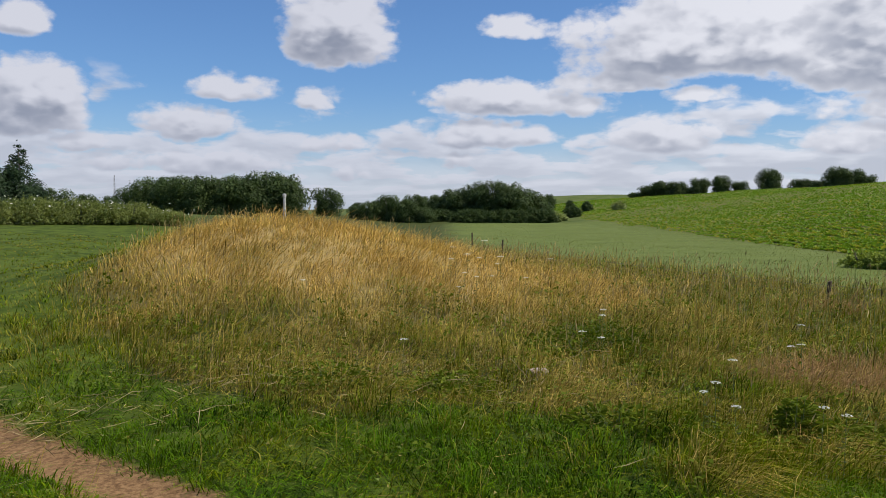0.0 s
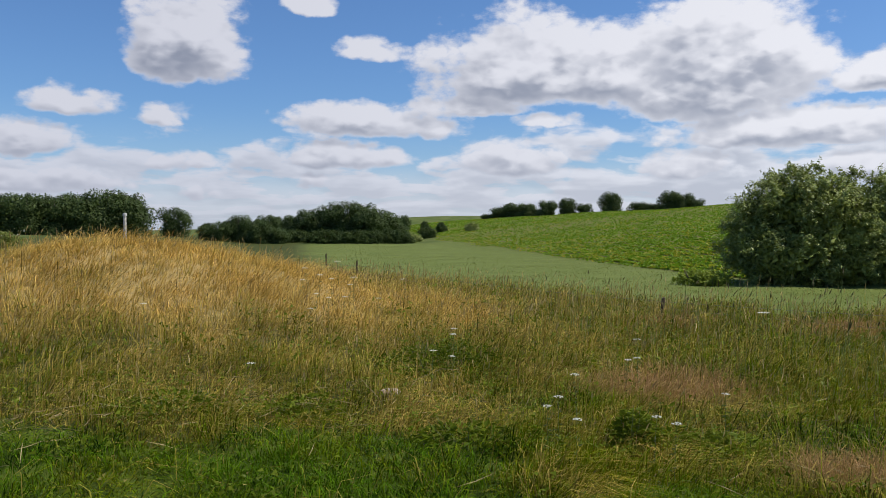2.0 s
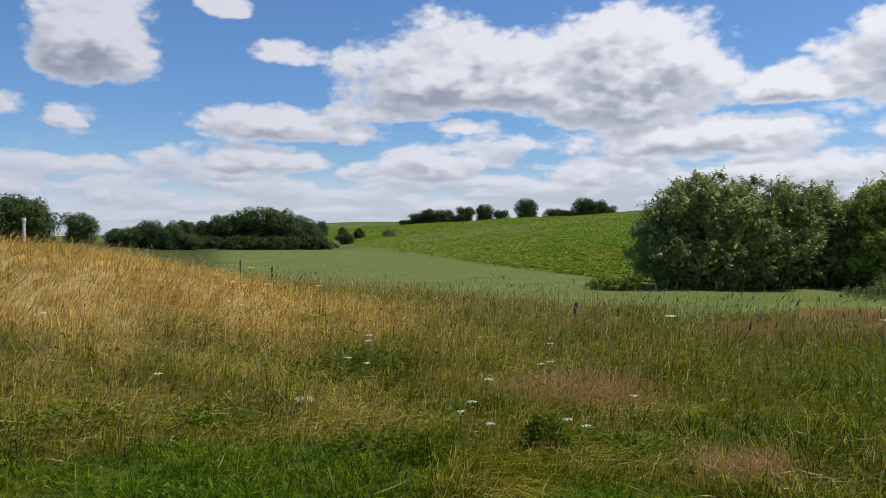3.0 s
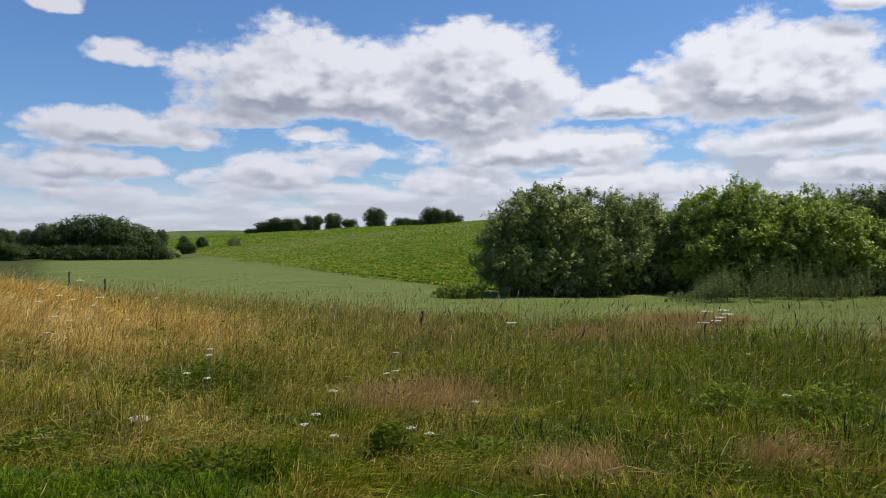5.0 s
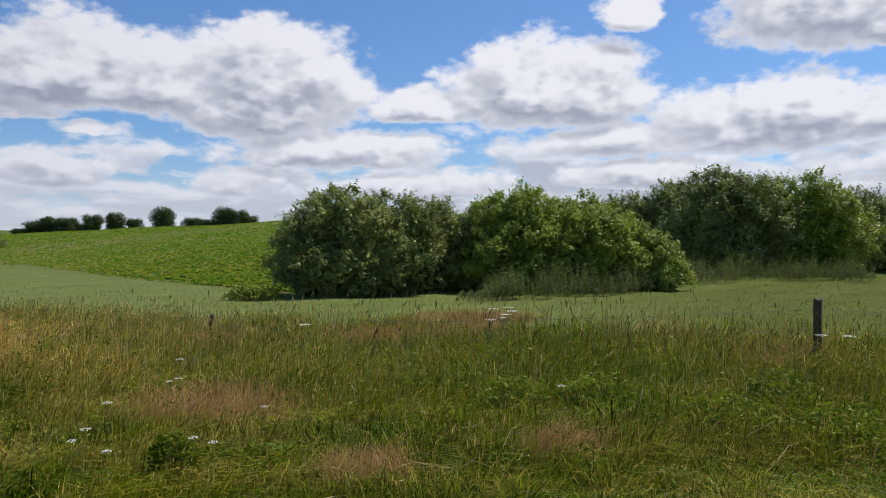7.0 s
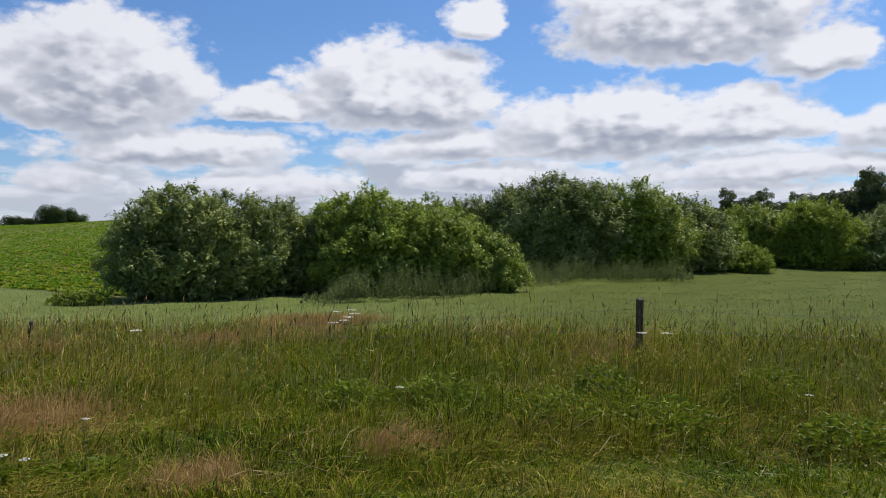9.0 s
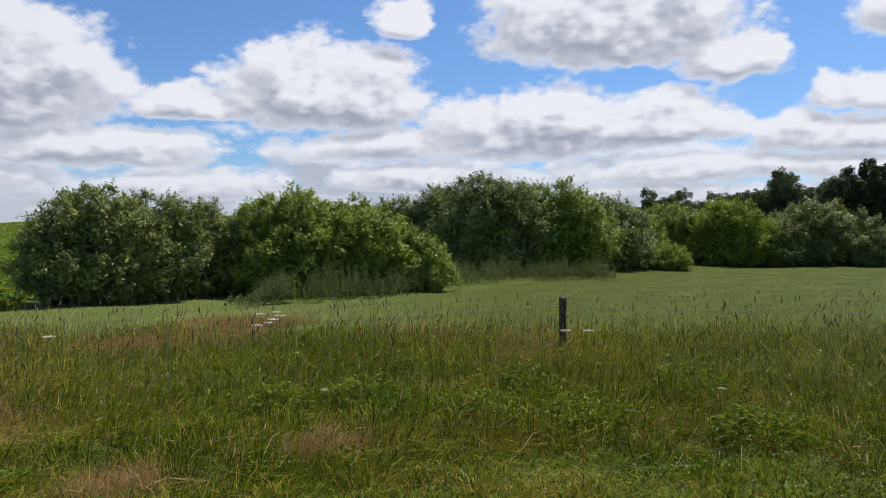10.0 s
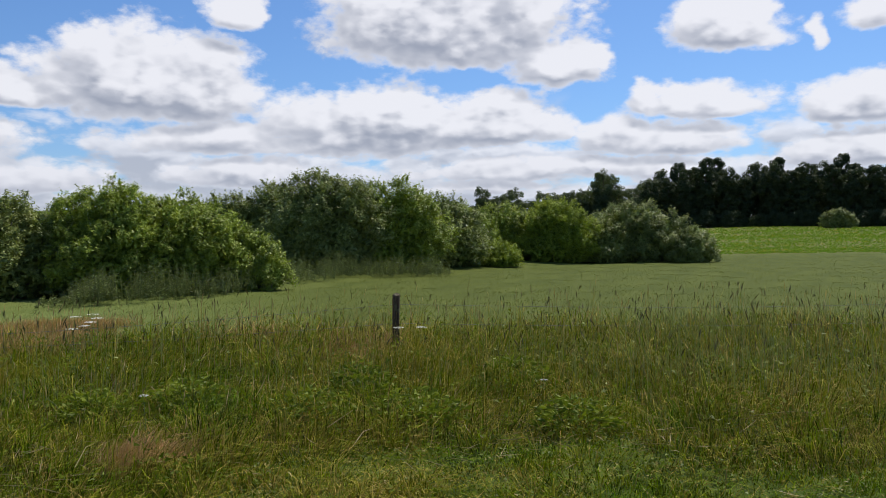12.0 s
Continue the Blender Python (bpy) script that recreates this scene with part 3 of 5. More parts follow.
def make_leaves():
    """Vetch, yarrow and bedstraw leaves all through the standing grass."""
    x, y, r = scatter(120000, 5.5, 22.0)
    q, tall, tone, rust = meadow_state(x, y)
    spot = 0.5 + 0.5 * wobble(x, y, 1.1, 2.9) + 0.25 * wobble(x, y, 0.4, 4.7)
    keep = (q["field"] < 0.6) & (q["mown"] < 0.5) & (rust < 0.3) & (q["dry"] < 0.35) & (rng.random(len(x)) < 0.10 + 0.55 * step(0.3, 0.9, spot))
    x, y, r, tall = x[keep], y[keep], r[keep], tall[keep]
    n = len(x)
    c = np.stack([x, y, height(x, y) + tall * rng.uniform(0.25, 1.0, n)], 1)
    face = rng.normal(0, 0.8, (n, 3)) + np.array([0, 0, 0.6])
    size = np.maximum(0.026, 0.0042 * r) * rng.uniform(0.6, 1.4, n)
    me = mesh_from("meadow_leaves", *facing_leaves(c, face, size, size * rng.uniform(0.25, 0.6, n)))
    me.materials.append(LEAFY)
    tagged(new("meadow_leaves", me), "small green herb leaves among the standing grass", "weeds", kind="stuff")


def make_clover():
    """Small clover and silverweed leaves in the cut strip, some of them yellowed."""
    x, y, r = scatter(70000, 3.6, 9.5)
    q = zones(x, y)
    spot = 0.5 + 0.5 * wobble(x, y, 0.9, 3.9) + 0.3 * wobble(x, y, 0.3, 0.8)
    keep = (q["mown"] > 0.35) & (q["trail"] < 0.35) & (rng.random(len(x)) < (0.12 + 0.75 * step(0.35, 0.9, spot)) * (0.35 + 0.65 * step(20, 55, q["heading"])))
    x, y, r, late = x[keep], y[keep], r[keep], step(30, 62, q["heading"][keep])
    n = len(x)
    c = np.stack([x, y, height(x, y) + rng.uniform(0.02, 0.085, n)], 1)
    face = rng.normal(0, 0.5, (n, 3)) + np.array([0, 0, 1.0])
    size = np.maximum(0.018, 0.0036 * r) * rng.uniform(0.6, 1.4, n)
    dry = rng.random(n) < 0.10 + 0.26 * late
    for name, pick, mat, label in (("clover", ~dry, CLOVER, "small green clover leaves in the cut grass"), ("withered_clover", dry, WITHERED, "yellowed and withered leaves in the cut grass")):
        me = mesh_from(name, *facing_leaves(c[pick], face[pick], size[pick], size[pick] * 0.75))
        me.materials.append(mat)
        tagged(new(name, me), label, "weeds", kind="stuff")


def make_culms():
    """Thin flowering stalks of the uncut grass, with loose seed heads."""
    x, y, r = scatter(52000, 5.0, 36.0)
    q, tall, tone, rust = meadow_state(x, y)
    chance = 0.04 + 0.6 * q["dry"] + (0.40 * step(9, 13, r) + 0.16 * step(6.2, 8, r)) * (1 - 0.70 * step(25, 55, q["heading"]))
    keep = (q["mown"] < 0.4) & (q["field"] < 0.9) & (rng.random(len(x)) < chance)
    x, y, r, tall, dry, lush = x[keep], y[keep], r[keep], tall[keep], q["dry"][keep], step(12, 40, q["heading"][keep])
    n = len(x)
    long = (tall * (1 - 0.2 * dry) + 0.14 - 0.07 * dry) * rng.uniform(0.8, 1.4, n)
    wide = np.maximum(0.003, 0.0005 * r)
    bend = rng.uniform(0, 6.283, n)
    lean = np.abs(rng.normal(0.20 + 0.62 * dry, 0.36, n))
    blades("straw_culms", x, y, height(x, y), long, wide, lean, np.clip(rng.normal(0.68, 0.22, n) + 0.3 * dry - 0.36 * lush, 0, 1), 0 * x, GRASS, "thin straw-coloured flowering stalks above the meadow grass", "grass", bend)
    # seed heads: slim spindles at the tips
    bx, by = lean_way(x, y, bend)
    z = height(x, y) - 0.02
    tip = np.stack([x + bx * lean * long, y + by * lean * long, z + long * np.clip(1 - 0.45 * lean, 0.25, 1)], 1)
    way = np.stack([bx * lean * 1.2, by * lean * 1.2, np.ones(n)], 1)
    v, l, s = leaf_quads(tip, way, long * rng.uniform(0.16, 0.3, n), np.maximum(0.009, 0.0010 * r) * rng.uniform(0.6, 1.2, n), 0.3)
    me = mesh_from("seed_heads", v, l, s)
    me.materials.append(SEED)
    tagged(new("seed_heads", me), "brown and straw-coloured seed heads of meadow grass", "grass", kind="stuff")


def make_fringe():
    """Tall thin grasses along the fence and into the crop's edge, some with dark nodding seed heads."""
    x, y, r = scatter(70000, 8.0, 30.0, -4, 104)
    q = zones(x, y)
    off = fence_side(x, y) + 0.8 * wobble(x, y, 2.4, 3.3)
    chance = 0.27 * step(-5.5, -1.0, off) * step(5.5, 0.8, off) * step(4, 22, q["heading"]) * (1 + 0.8 * step(70, 92, q["heading"]))
    keep = (q["dry"] < 0.5) & (rng.random(len(x)) < chance)
    x, y, r, off = x[keep], y[keep], r[keep], off[keep]
    n = len(x)
    long = rng.uniform(0.22, 0.62, n) * (0.85 + 0.3 * wobble(x, y, 3.0, 1.2)) * (1 - 0.4 * step(1.0, 5.0, off))
    headed = rng.random(n) < 0.085 * step(14, 42, np.degrees(np.arctan2(x, y)))
    far_end = step(70, 92, np.degrees(np.arctan2(x, y)))
    long = long * (1 + 0.7 * far_end)
    long = np.where(headed, rng.uniform(0.5, 1.02, n), long)
    bend, lean = rng.uniform(0, 6.283, n), np.abs(rng.normal(0.12, 0.2, n))
    # takes a tenth of the crop's painted backlit darkening on the sun's side
    blades("fence_grass", x, y, height(x, y), long, np.maximum(0.0035, 0.00062 * r), lean, np.clip(rng.normal(0.34, 0.22, n), 0, 1), 0.1 * step(45, 65, np.degrees(np.arctan2(x, y))), CROP, "tall thin grass along the fence line", "grass", bend)
    x, y, r, long, bend, lean = (a[headed] for a in (x, y, r, long, bend, lean))
    n = len(x)
    bx, by = lean_way(x, y, bend)
    z = height(x, y) - 0.02
    tip = np.stack([x + bx * lean * long, y + by * lean * long, z + long * np.clip(1 - 0.45 * lean, 0.25, 1)], 1)
    way = np.stack([bx * (lean + 0.35), by * (lean + 0.35), np.ones(n)], 1)
    me = mesh_from("dark_seed_heads", *leaf_quads(tip, way, rng.uniform(0.08, 0.17, n), np.maximum(0.016, 0.0017 * r) * rng.uniform(0.7, 1.2, n), 0.3))
    me.materials.append(DARK_SEED)
    tagged(new("dark_seed_heads", me), "dark brown-green seed heads of the tall fence grass", "grass", kind="stuff")


def make_lodged():
    """Pale bent stalks that lie over the meadow's front."""
    x, y, r = scatter(13000, 3.5, 11.0)
    q = zones(x, y)
    keep = (q["field"] < 0.3) & (q["trail"] < 0.4) & (rng.random(len(x)) < (0.20 + 0.5 * (0.5 + 0.5 * wobble(x, y, 1.9, 6.1))) * (1 - 0.7 * q["mown"]))
    x, y, r = x[keep], y[keep], r[keep]
    n = len(x)
    blades("lodged_grass", x, y, height(x, y) + 0.03, rng.uniform(0.16, 0.46, n), np.maximum(0.004, 0.0006 * r), rng.uniform(0.7, 1.7, n),
           np.clip(rng.normal(0.42, 0.25, n), 0, 1), 0 * x, GRASS, "pale bent grass stalks lying over the meadow", "grass")


DARK_SEED = material("dark_seed", lambda n: shader(n, n.mix(island(n), (0.045, 0.045, 0.016, 1), (0.16, 0.13, 0.055, 1)), 0.8, 0.15))


def make_cereal():
    x, y, r = scatter(210000, 11.0, 110.0, -6, 104)
    q = zones(x, y)
    keep = (q["cereal"] > 0.15 + 0.6 * rng.random(len(x))) & (q["beet"] < 0.5) & (r < 105)
    x, y, r = x[keep], y[keep], r[keep]
    n = len(x)
    tall = (0.075 + 0.09 * step(19, 12, r)) * rng.uniform(0.6, 1.2, n) * (1 + 0.12 * wobble(x, y, 9.0, 1.0))
    tone = np.clip(0.15 + 0.12 * wobble(x, y, 13.0, 0.3) + rng.normal(0, 0.08, n), 0, 1)
    wide = np.maximum(0.008, 0.0006 * r) * rng.uniform(0.7, 1.3, n)
    # blades at headings near the sun get the painted backlit green
    ripe = np.repeat(step(42, 66, q["heading"][keep]), 3)
    z, a, lean = height(x, y), rng.uniform(0, 6.283, n), rng.uniform(0.5, 1.6, n)
    side = np.stack([np.cos(a), np.sin(a), 0 * a], 1) * (wide / 2)[:, None]
    foot = np.stack([x, y, z - 0.02 + 0.5 * tall * rng.random(n)], 1)
    bend = rng.uniform(0, 6.283, n)
    long = np.maximum(tall, 0.0015 * r)
    tip = foot + np.stack([np.cos(bend) * lean * long, np.sin(bend) * lean * long, tall * 0.7], 1)
    verts = np.stack([foot - side, foot + side, tip], 1).reshape(-1, 3)
    me = mesh_from("cereal_crop", verts, np.arange(3 * n), np.full(n, 3), [("v", np.tile([0.4, 0.4, 1.0], n)), ("tone", np.repeat(tone, 3)), ("rust", ripe)])
    me.materials.append(CROP)
    tagged(new("cereal_crop", me), "dense grey-green cereal crop in the field beyond the fence", "crop", kind="stuff")


def leaf_quads(centre, out, long, wide, droop=0.25):
    """Folded pointed leaves: four points each."""
    n = len(centre)
    out = out / np.linalg.norm(out, axis=1, keepdims=True)
    spin = rng.normal(0, 1, (n, 3))
    side = np.cross(out, spin)
    side /= np.linalg.norm(side, axis=1, keepdims=True) + 1e-9
    up = np.cross(side, out)
    a = centre - out * (long / 2)[:, None]
    c = centre + out * (long / 2)[:, None] - up * (long * droop)[:, None] * 0.5
    b = centre + side * (wide / 2)[:, None]
    d = centre - side * (wide / 2)[:, None]
    return np.stack([a, b, c, d], 1).reshape(-1, 3), (np.arange(n)[:, None] * 4 + np.array([0, 1, 2, 3])).ravel(), np.full(n, 4)


def facing_leaves(centre, normal, long, wide):
    """Small leaves that turn their faces along the normals: three points each."""
    n = len(centre)
    normal = normal / (np.linalg.norm(normal, axis=1, keepdims=True) + 1e-9)
    axis = np.cross(normal, rng.normal(0, 1, (n, 3)))
    axis /= np.linalg.norm(axis, axis=1, keepdims=True) + 1e-9
    side = np.cross(normal, axis)
    a = centre - axis * (long * 0.5)[:, None] - side * (wide * 0.5)[:, None]
    b = centre - axis * (long * 0.5)[:, None] + side * (wide * 0.5)[:, None]
    c = centre + axis * (long * 0.6)[:, None]
    return np.stack([a, b, c], 1).reshape(-1, 3), np.arange(3 * n), np.full(n, 3)


def make_beet():
    count = 80000
    x, y, r = scatter(count * 3, 24.0, 300.0, 4, 100)
    q = zones(x, y)
    # rows run along the slope's foot
    x = np.round(x / 0.62) * 0.62 + rng.normal(0, 0.06, len(x))
    keep = (q["beet"] > 0.5) & ((x < 92) | (y < 20))
    x, y, r = x[keep][:count], y[keep][:count], r[keep][:count]
    z = height(x, y)
    pale = step(0.25, 0.85, 0.5 + 0.5 * wobble(x, y, 16.0, 0.9) + 0.5 * step(34, 18, x) * (y > 12) - 0.15 + rng.normal(0, 0.12, len(x)))
    for name, pick, mat, label in (("root_crop", rng.random(len(x)) > 0.30 * pale, LEAF_BEET, "rows of bright green leafy root crop on the slope"),
                                   ("yellowed_crop", None, LEAF_YELLOW, "yellowing leafy crop plants among the green rows")):
        pick = ~last if pick is None else pick
        last = pick
        px, py, pz, pr = x[pick], y[pick], z[pick], r[pick]
        k = 5
        n = len(px) * k
        a = rng.uniform(0, 6.283, n)
        tilt = rng.uniform(0.3, 1.2, n)
        out = np.stack([np.cos(a), np.sin(a), tilt], 1)
        size = np.repeat(np.maximum(0.15, 0.0015 * pr), k) * rng.uniform(0.7, 1.25, n)
        centre = np.stack([np.repeat(px, k), np.repeat(py, k), np.repeat(pz, k)], 1) + out / np.linalg.norm(out, axis=1, keepdims=True) * size[:, None] * 0.55
        v, l, s = facing_leaves(centre, np.stack([-out[:, 0], -out[:, 1], 0.75 / out[:, 2].clip(0.4, 2)], 1), size, size * 0.6)
        me = mesh_from(name, v, l, s)
        me.materials.append(mat)
        tagged(new(name, me), label, "crop", kind="stuff")


make_beet()
make_bent()
make_herbs()
make_leaves()
make_clover()
make_culms()
make_fringe()
make_lodged()
make_cereal()
# ---------------------------------------------------------------- things
def part(name, bm_or_mesh, mat, parent, label=""):
    """One mesh object under a thing or a part."""
    me = bm_or_mesh
    if isinstance(me, bmesh.types.BMesh):
        me = bpy.data.meshes.new(name)
        bm_or_mesh.to_mesh(me)
        bm_or_mesh.free()
    me.materials.append(mat)
    ob = new(name, me)
    ob.parent = parent
    if label:
        ob["label"] = label
    return ob


def polar(heading, dist):
    return dist * math.sin(radians(heading)), dist * math.cos(radians(heading))


def ground_at(x, y):
    return float(height(np.array([x]), np.array([y]))[0])


def tube(points, radii, sides=6):
    """A tapered bent tube as arrays."""
    points = np.asarray(points, float)
    verts = []
    for i, (p, rad) in enumerate(zip(points, radii)):
        d = points[min(i + 1, len(points) - 1)] - points[max(i - 1, 0)]
        d = d / (np.linalg.norm(d) + 1e-9)
        u = np.cross(d, (0.3, 0.9, 0.1))
        u /= np.linalg.norm(u)
        w = np.cross(d, u)
        for k in range(sides):
            a = 6.283 * k / sides
            verts.append(p + rad * (math.cos(a) * u + math.sin(a) * w))
    loops, sizes = [], []
    for i in range(len(points) - 1):
        for k in range(sides):
            a, b = i * sides + k, i * sides + (k + 1) % sides
            loops += [a, b, b + sides, a + sides]
            sizes.append(4)
    top = (len(points) - 1) * sides
    loops += list(range(top, top + sides))
    sizes.append(sides)
    return np.array(verts), np.array(loops), np.array(sizes)


def joined(pieces):
    verts, loops, sizes, off = [], [], [], 0
    for v, l, s in pieces:
        verts.append(v)
        loops.append(l + off)
        sizes.append(s)
        off += len(v)
    return np.concatenate(verts), np.concatenate(loops), np.concatenate(sizes)


def crown_leaves(lobes, count, long, wide, rise=0.5, shell=0.55, loose=0.36):
    """Leaves on and in rounded lobes (x, y, z, radius): more outside than inside."""
    lobes = np.asarray(lobes)
    area = lobes[:, 3] ** 2
    pick = rng.choice(len(lobes), count, p=area / area.sum())
    way = rng.normal(0, 1, (count, 3))
    way[:, 2] += 0.25
    way /= np.linalg.norm(way, axis=1, keepdims=True)
    depth = shell + (1.06 - shell) * rng.random(count) ** 0.6
    centre = lobes[pick, :3] + way * (lobes[pick, 3] * depth)[:, None] * np.array([1, 1, 0.85])
    face = way + rng.normal(0, loose, (count, 3)) + np.array([0, 0, rise])
    keep = centre[:, 2] > 0.05
    centre, face = centre[keep], face[keep]
    n = len(centre)
    return facing_leaves(centre, face, long * rng.uniform(0.6, 1.35, n), wide * rng.uniform(0.6, 1.3, n))


def sprays(foot, way, long, k, size, flare=0.35, droop=0.0):
    """Leafy shoots: k leaves along each, turned up to the light."""
    n = len(foot)
    at = rng.uniform(0.15, 1.03, (n, k))
    c = foot[:, None] + way[:, None] * (at * long[:, None])[:, :, None]
    c[:, :, 2] -= droop * at ** 2 * long[:, None]
    side = rng.normal(0, 1, (n, k, 3))
    c = c + side * (flare * size * (1.25 - 0.7 * at))[:, :, None]
    face = rng.normal(0, 0.45, (n, k, 3)) + 0.45 * side + 0.45 * way[:, None] + np.array([0, 0, 0.75])
    m = n * k
    return c.reshape(m, 3), face.reshape(m, 3), size * rng.uniform(0.6, 1.25, m)


def shrub(name, heading, dist, wide, deep, tall, leaves, mat, label, category="shrub", size=0.12, lobe=0.75, sprigs=60, group=""):
    """A many-stemmed shrub: stems from the ground, and a domed crown of leafy bunches with dark gaps between and shoots sticking out."""
    x, y = polar(heading, dist)
    ob = new(name)
    ob.location = (x, y, ground_at(x, y) - 0.03)
    ob.rotation_euler = (0, 0, -radians(heading))
    tagged(ob, label, category, group)
    phase = rng.uniform(0, 6.283, 5)

    def dome(a, u, q):
        """A place in the crown: way round, height from 0 to 1, and depth from 0 to 1 (the skin)."""
        reach = (0.72 + 0.28 * step(0.0, 0.24, u)) * (1 - np.clip((u - 0.10) / 0.90, 0, 1) ** 2.7) ** 0.52
        lumps = 1 + 0.06 * np.sin(2 * a + phase[0] + 6 * u) + 0.06 * np.sin(3 * a + phase[1] - 9 * u) + 0.05 * np.sin(6 * a + phase[2] + 11 * u)
        high = 1 + 0.035 * np.sin(3 * np.cos(a) + phase[3]) + 0.035 * np.sin(6 * np.cos(a) + 4 * np.sin(a) + phase[4])
        return np.stack([np.cos(a) * wide / 2 * reach * lumps * q, np.sin(a) * deep / 2 * reach * lumps * q, tall * u * high * (0.35 + 0.65 * q)], 1)

    area = 2.3 * (wide + deep) / 2 * tall + 0.6 * wide * deep
    k = int(1.25 * area / lobe ** 2) + 12
    a, u = np.arange(k) * 2.39996 + rng.normal(0, 0.25, k), np.clip((np.arange(k) + rng.random(k)) / k, 0.02, 0.985) ** 0.82
    rad = lobe * rng.uniform(0.45, 1.05, k)
    skin = dome(a, u, 1 - rng.random(k) ** 2.2 * 0.30)
    out = np.stack([np.cos(a) / wide, np.sin(a) / deep, (0.04 + 1.25 * np.clip(u - 0.1, 0, 1) ** 1.6) / tall * 1.6], 1)
    out /= np.linalg.norm(out, axis=1, keepdims=True)
    heart = skin - out * (rad * 0.75)[:, None]
    heart[:, 2] = np.maximum(heart[:, 2], 0.12 * rad)
    # bunches of shoots
    per = max(5, int(1.7 * leaves / k / 13))
    n = k * per
    way = np.repeat(out, per, 0) * 0.85 + rng.normal(0, 0.62, (n, 3)) + np.array([0, 0, 0.32])
    way /= np.linalg.norm(way, axis=1, keepdims=True)
    foot = np.repeat(heart, per, 0) + way * np.repeat(rad, per)[:, None] * 0.25
    sets = [sprays(foot, way, np.repeat(rad, per) * rng.uniform(0.55, 1.05, n), 13, size * 0.66, 0.46, 0.12)]
    # single shoots that stand out of the outline
    n = sprigs * 4
    if n:
        pick = rng.choice(k, n, p=(0.15 + u) / (0.15 + u).sum())
        way = out[pick] * 0.6 + rng.normal(0, 0.35, (n, 3)) + np.array([0, 0, 0.75])
        way /= np.linalg.norm(way, axis=1, keepdims=True)
        sets.append(sprays(skin[pick] - way * 0.2 * lobe, way, lobe * rng.uniform(0.3, 0.75, n), 13, size * 0.7, 0.35))
    # the shaded inside
    n = int(leaves * 0.45)
    inner = dome(rng.uniform(0, 6.283, n), rng.random(n) ** 0.8 * 0.97, rng.uniform(0.45, 0.80, n))
    inner[:, 2] = np.maximum(inner[:, 2], 0.05)
    sets.append((inner, rng.normal(0, 1, (n, 3)), size * rng.uniform(1.3, 2.0, n)))
    c, face, long = (np.concatenate(v) for v in zip(*sets))
    keep = c[:, 2] > 0.03
    c, face, long = c[keep], face[keep], long[keep]
    for i in range(8):
        b, t = rng.uniform(0, 6.283), rng.uniform(0.1, 0.8)
        gx, gy = math.cos(b) * t * wide * 0.32, math.sin(b) * t * deep * 0.32
        h = tall * rng.uniform(0.55, 0.85)
        pts = [(gx * 0.6, gy * 0.6, -0.05), (gx, gy, h * 0.35), (gx * 1.25, gy * 1.25, h * 0.7), (gx * 1.4, gy * 1.4, h)]
        part("stem", mesh_from("stem", *tube(pts, [0.06, 0.045, 0.03, 0.008], 5)), BARK, ob)
    twigs = []
    for i in range(sprigs):
        j = rng.integers(k)
        low = heart[j] * np.array([0.45, 0.45, 0.5])
        twigs.append(tube([low, heart[j], skin[j]], [0.016, 0.009, 0.004], 3))
    if twigs:
        part("twig_mass", mesh_from("twig_mass", *joined(twigs)), BARK, ob)["kind"] = "stuff"
    part("crown", mesh_from("crown", *facing_leaves(c, face, long, long * rng.uniform(0.38, 0.55, len(long)))), mat, ob)
    return ob


def tree(name, tall, wide, leaves, mat, size, trunk=0.3, clear=0.25, kind_of="round"):
    """A tree: tapered trunk with limbs, and a crown of leafy clumps with gaps. Built at the origin."""
    ob = new(name)
    limbs = [tube([(0, 0, -0.3), (0.03 * tall * 0.2, 0, tall * 0.3), (0, 0.02 * tall, tall * 0.62), (0, 0, tall * 0.93)], [trunk, trunk * 0.8, trunk * 0.5, 0.03], 7)]
    lobes = []
    if kind_of == "spruce":
        levels = 15
        for i in range(levels):
            t = i / (levels - 1)
            z = tall * (0.10 + 0.88 * t)
            rad = wide / 2 * (1 - t) ** 0.85 + 0.12
            for k in range(max(3, int(7 * (1 - t)) + 2)):
                a = rng.uniform(0, 6.283)
                lobes.append((math.cos(a) * rad * 0.62, math.sin(a) * rad * 0.62, z - 0.12 * rad, rad * rng.uniform(0.35, 0.55)))
    else:
        tall_kind = kind_of == "tall"
        for i in range(130 if tall_kind else 40):
            a, u = rng.uniform(0, 6.283), rng.uniform(-1, 1)
            t = rng.random() ** 0.45
            h = tall * clear + (tall * (1 - clear)) * (0.5 + 0.5 * u * t)
            s = math.sqrt(max(0.0, 1 - (u * t) ** 2)) * (1.0 if kind_of == "round" else 0.8)
            rad = wide * (rng.uniform(0.07, 0.16) if tall_kind else rng.uniform(0.13, 0.23))
            px, py = math.cos(a) * t * s * (wide / 2 - rad * 0.6), math.sin(a) * t * s * (wide / 2 - rad * 0.6)
            lobes.append((px, py, min(h, tall - rad * 0.8), rad))
            if i % 8 == 0:
                limbs.append(tube([(0, 0, h * 0.55), (px * 0.5, py * 0.5, h * 0.8), (px, py, h)], [trunk * 0.35, trunk * 0.22, 0.03], 5))
    part("trunk", mesh_from("trunk", *joined(limbs)), BARK, ob)
    part("crown", mesh_from("crown", *crown_leaves(lobes, leaves, size, size * 0.7, 0.3, 0.4)), mat, ob)
    return ob


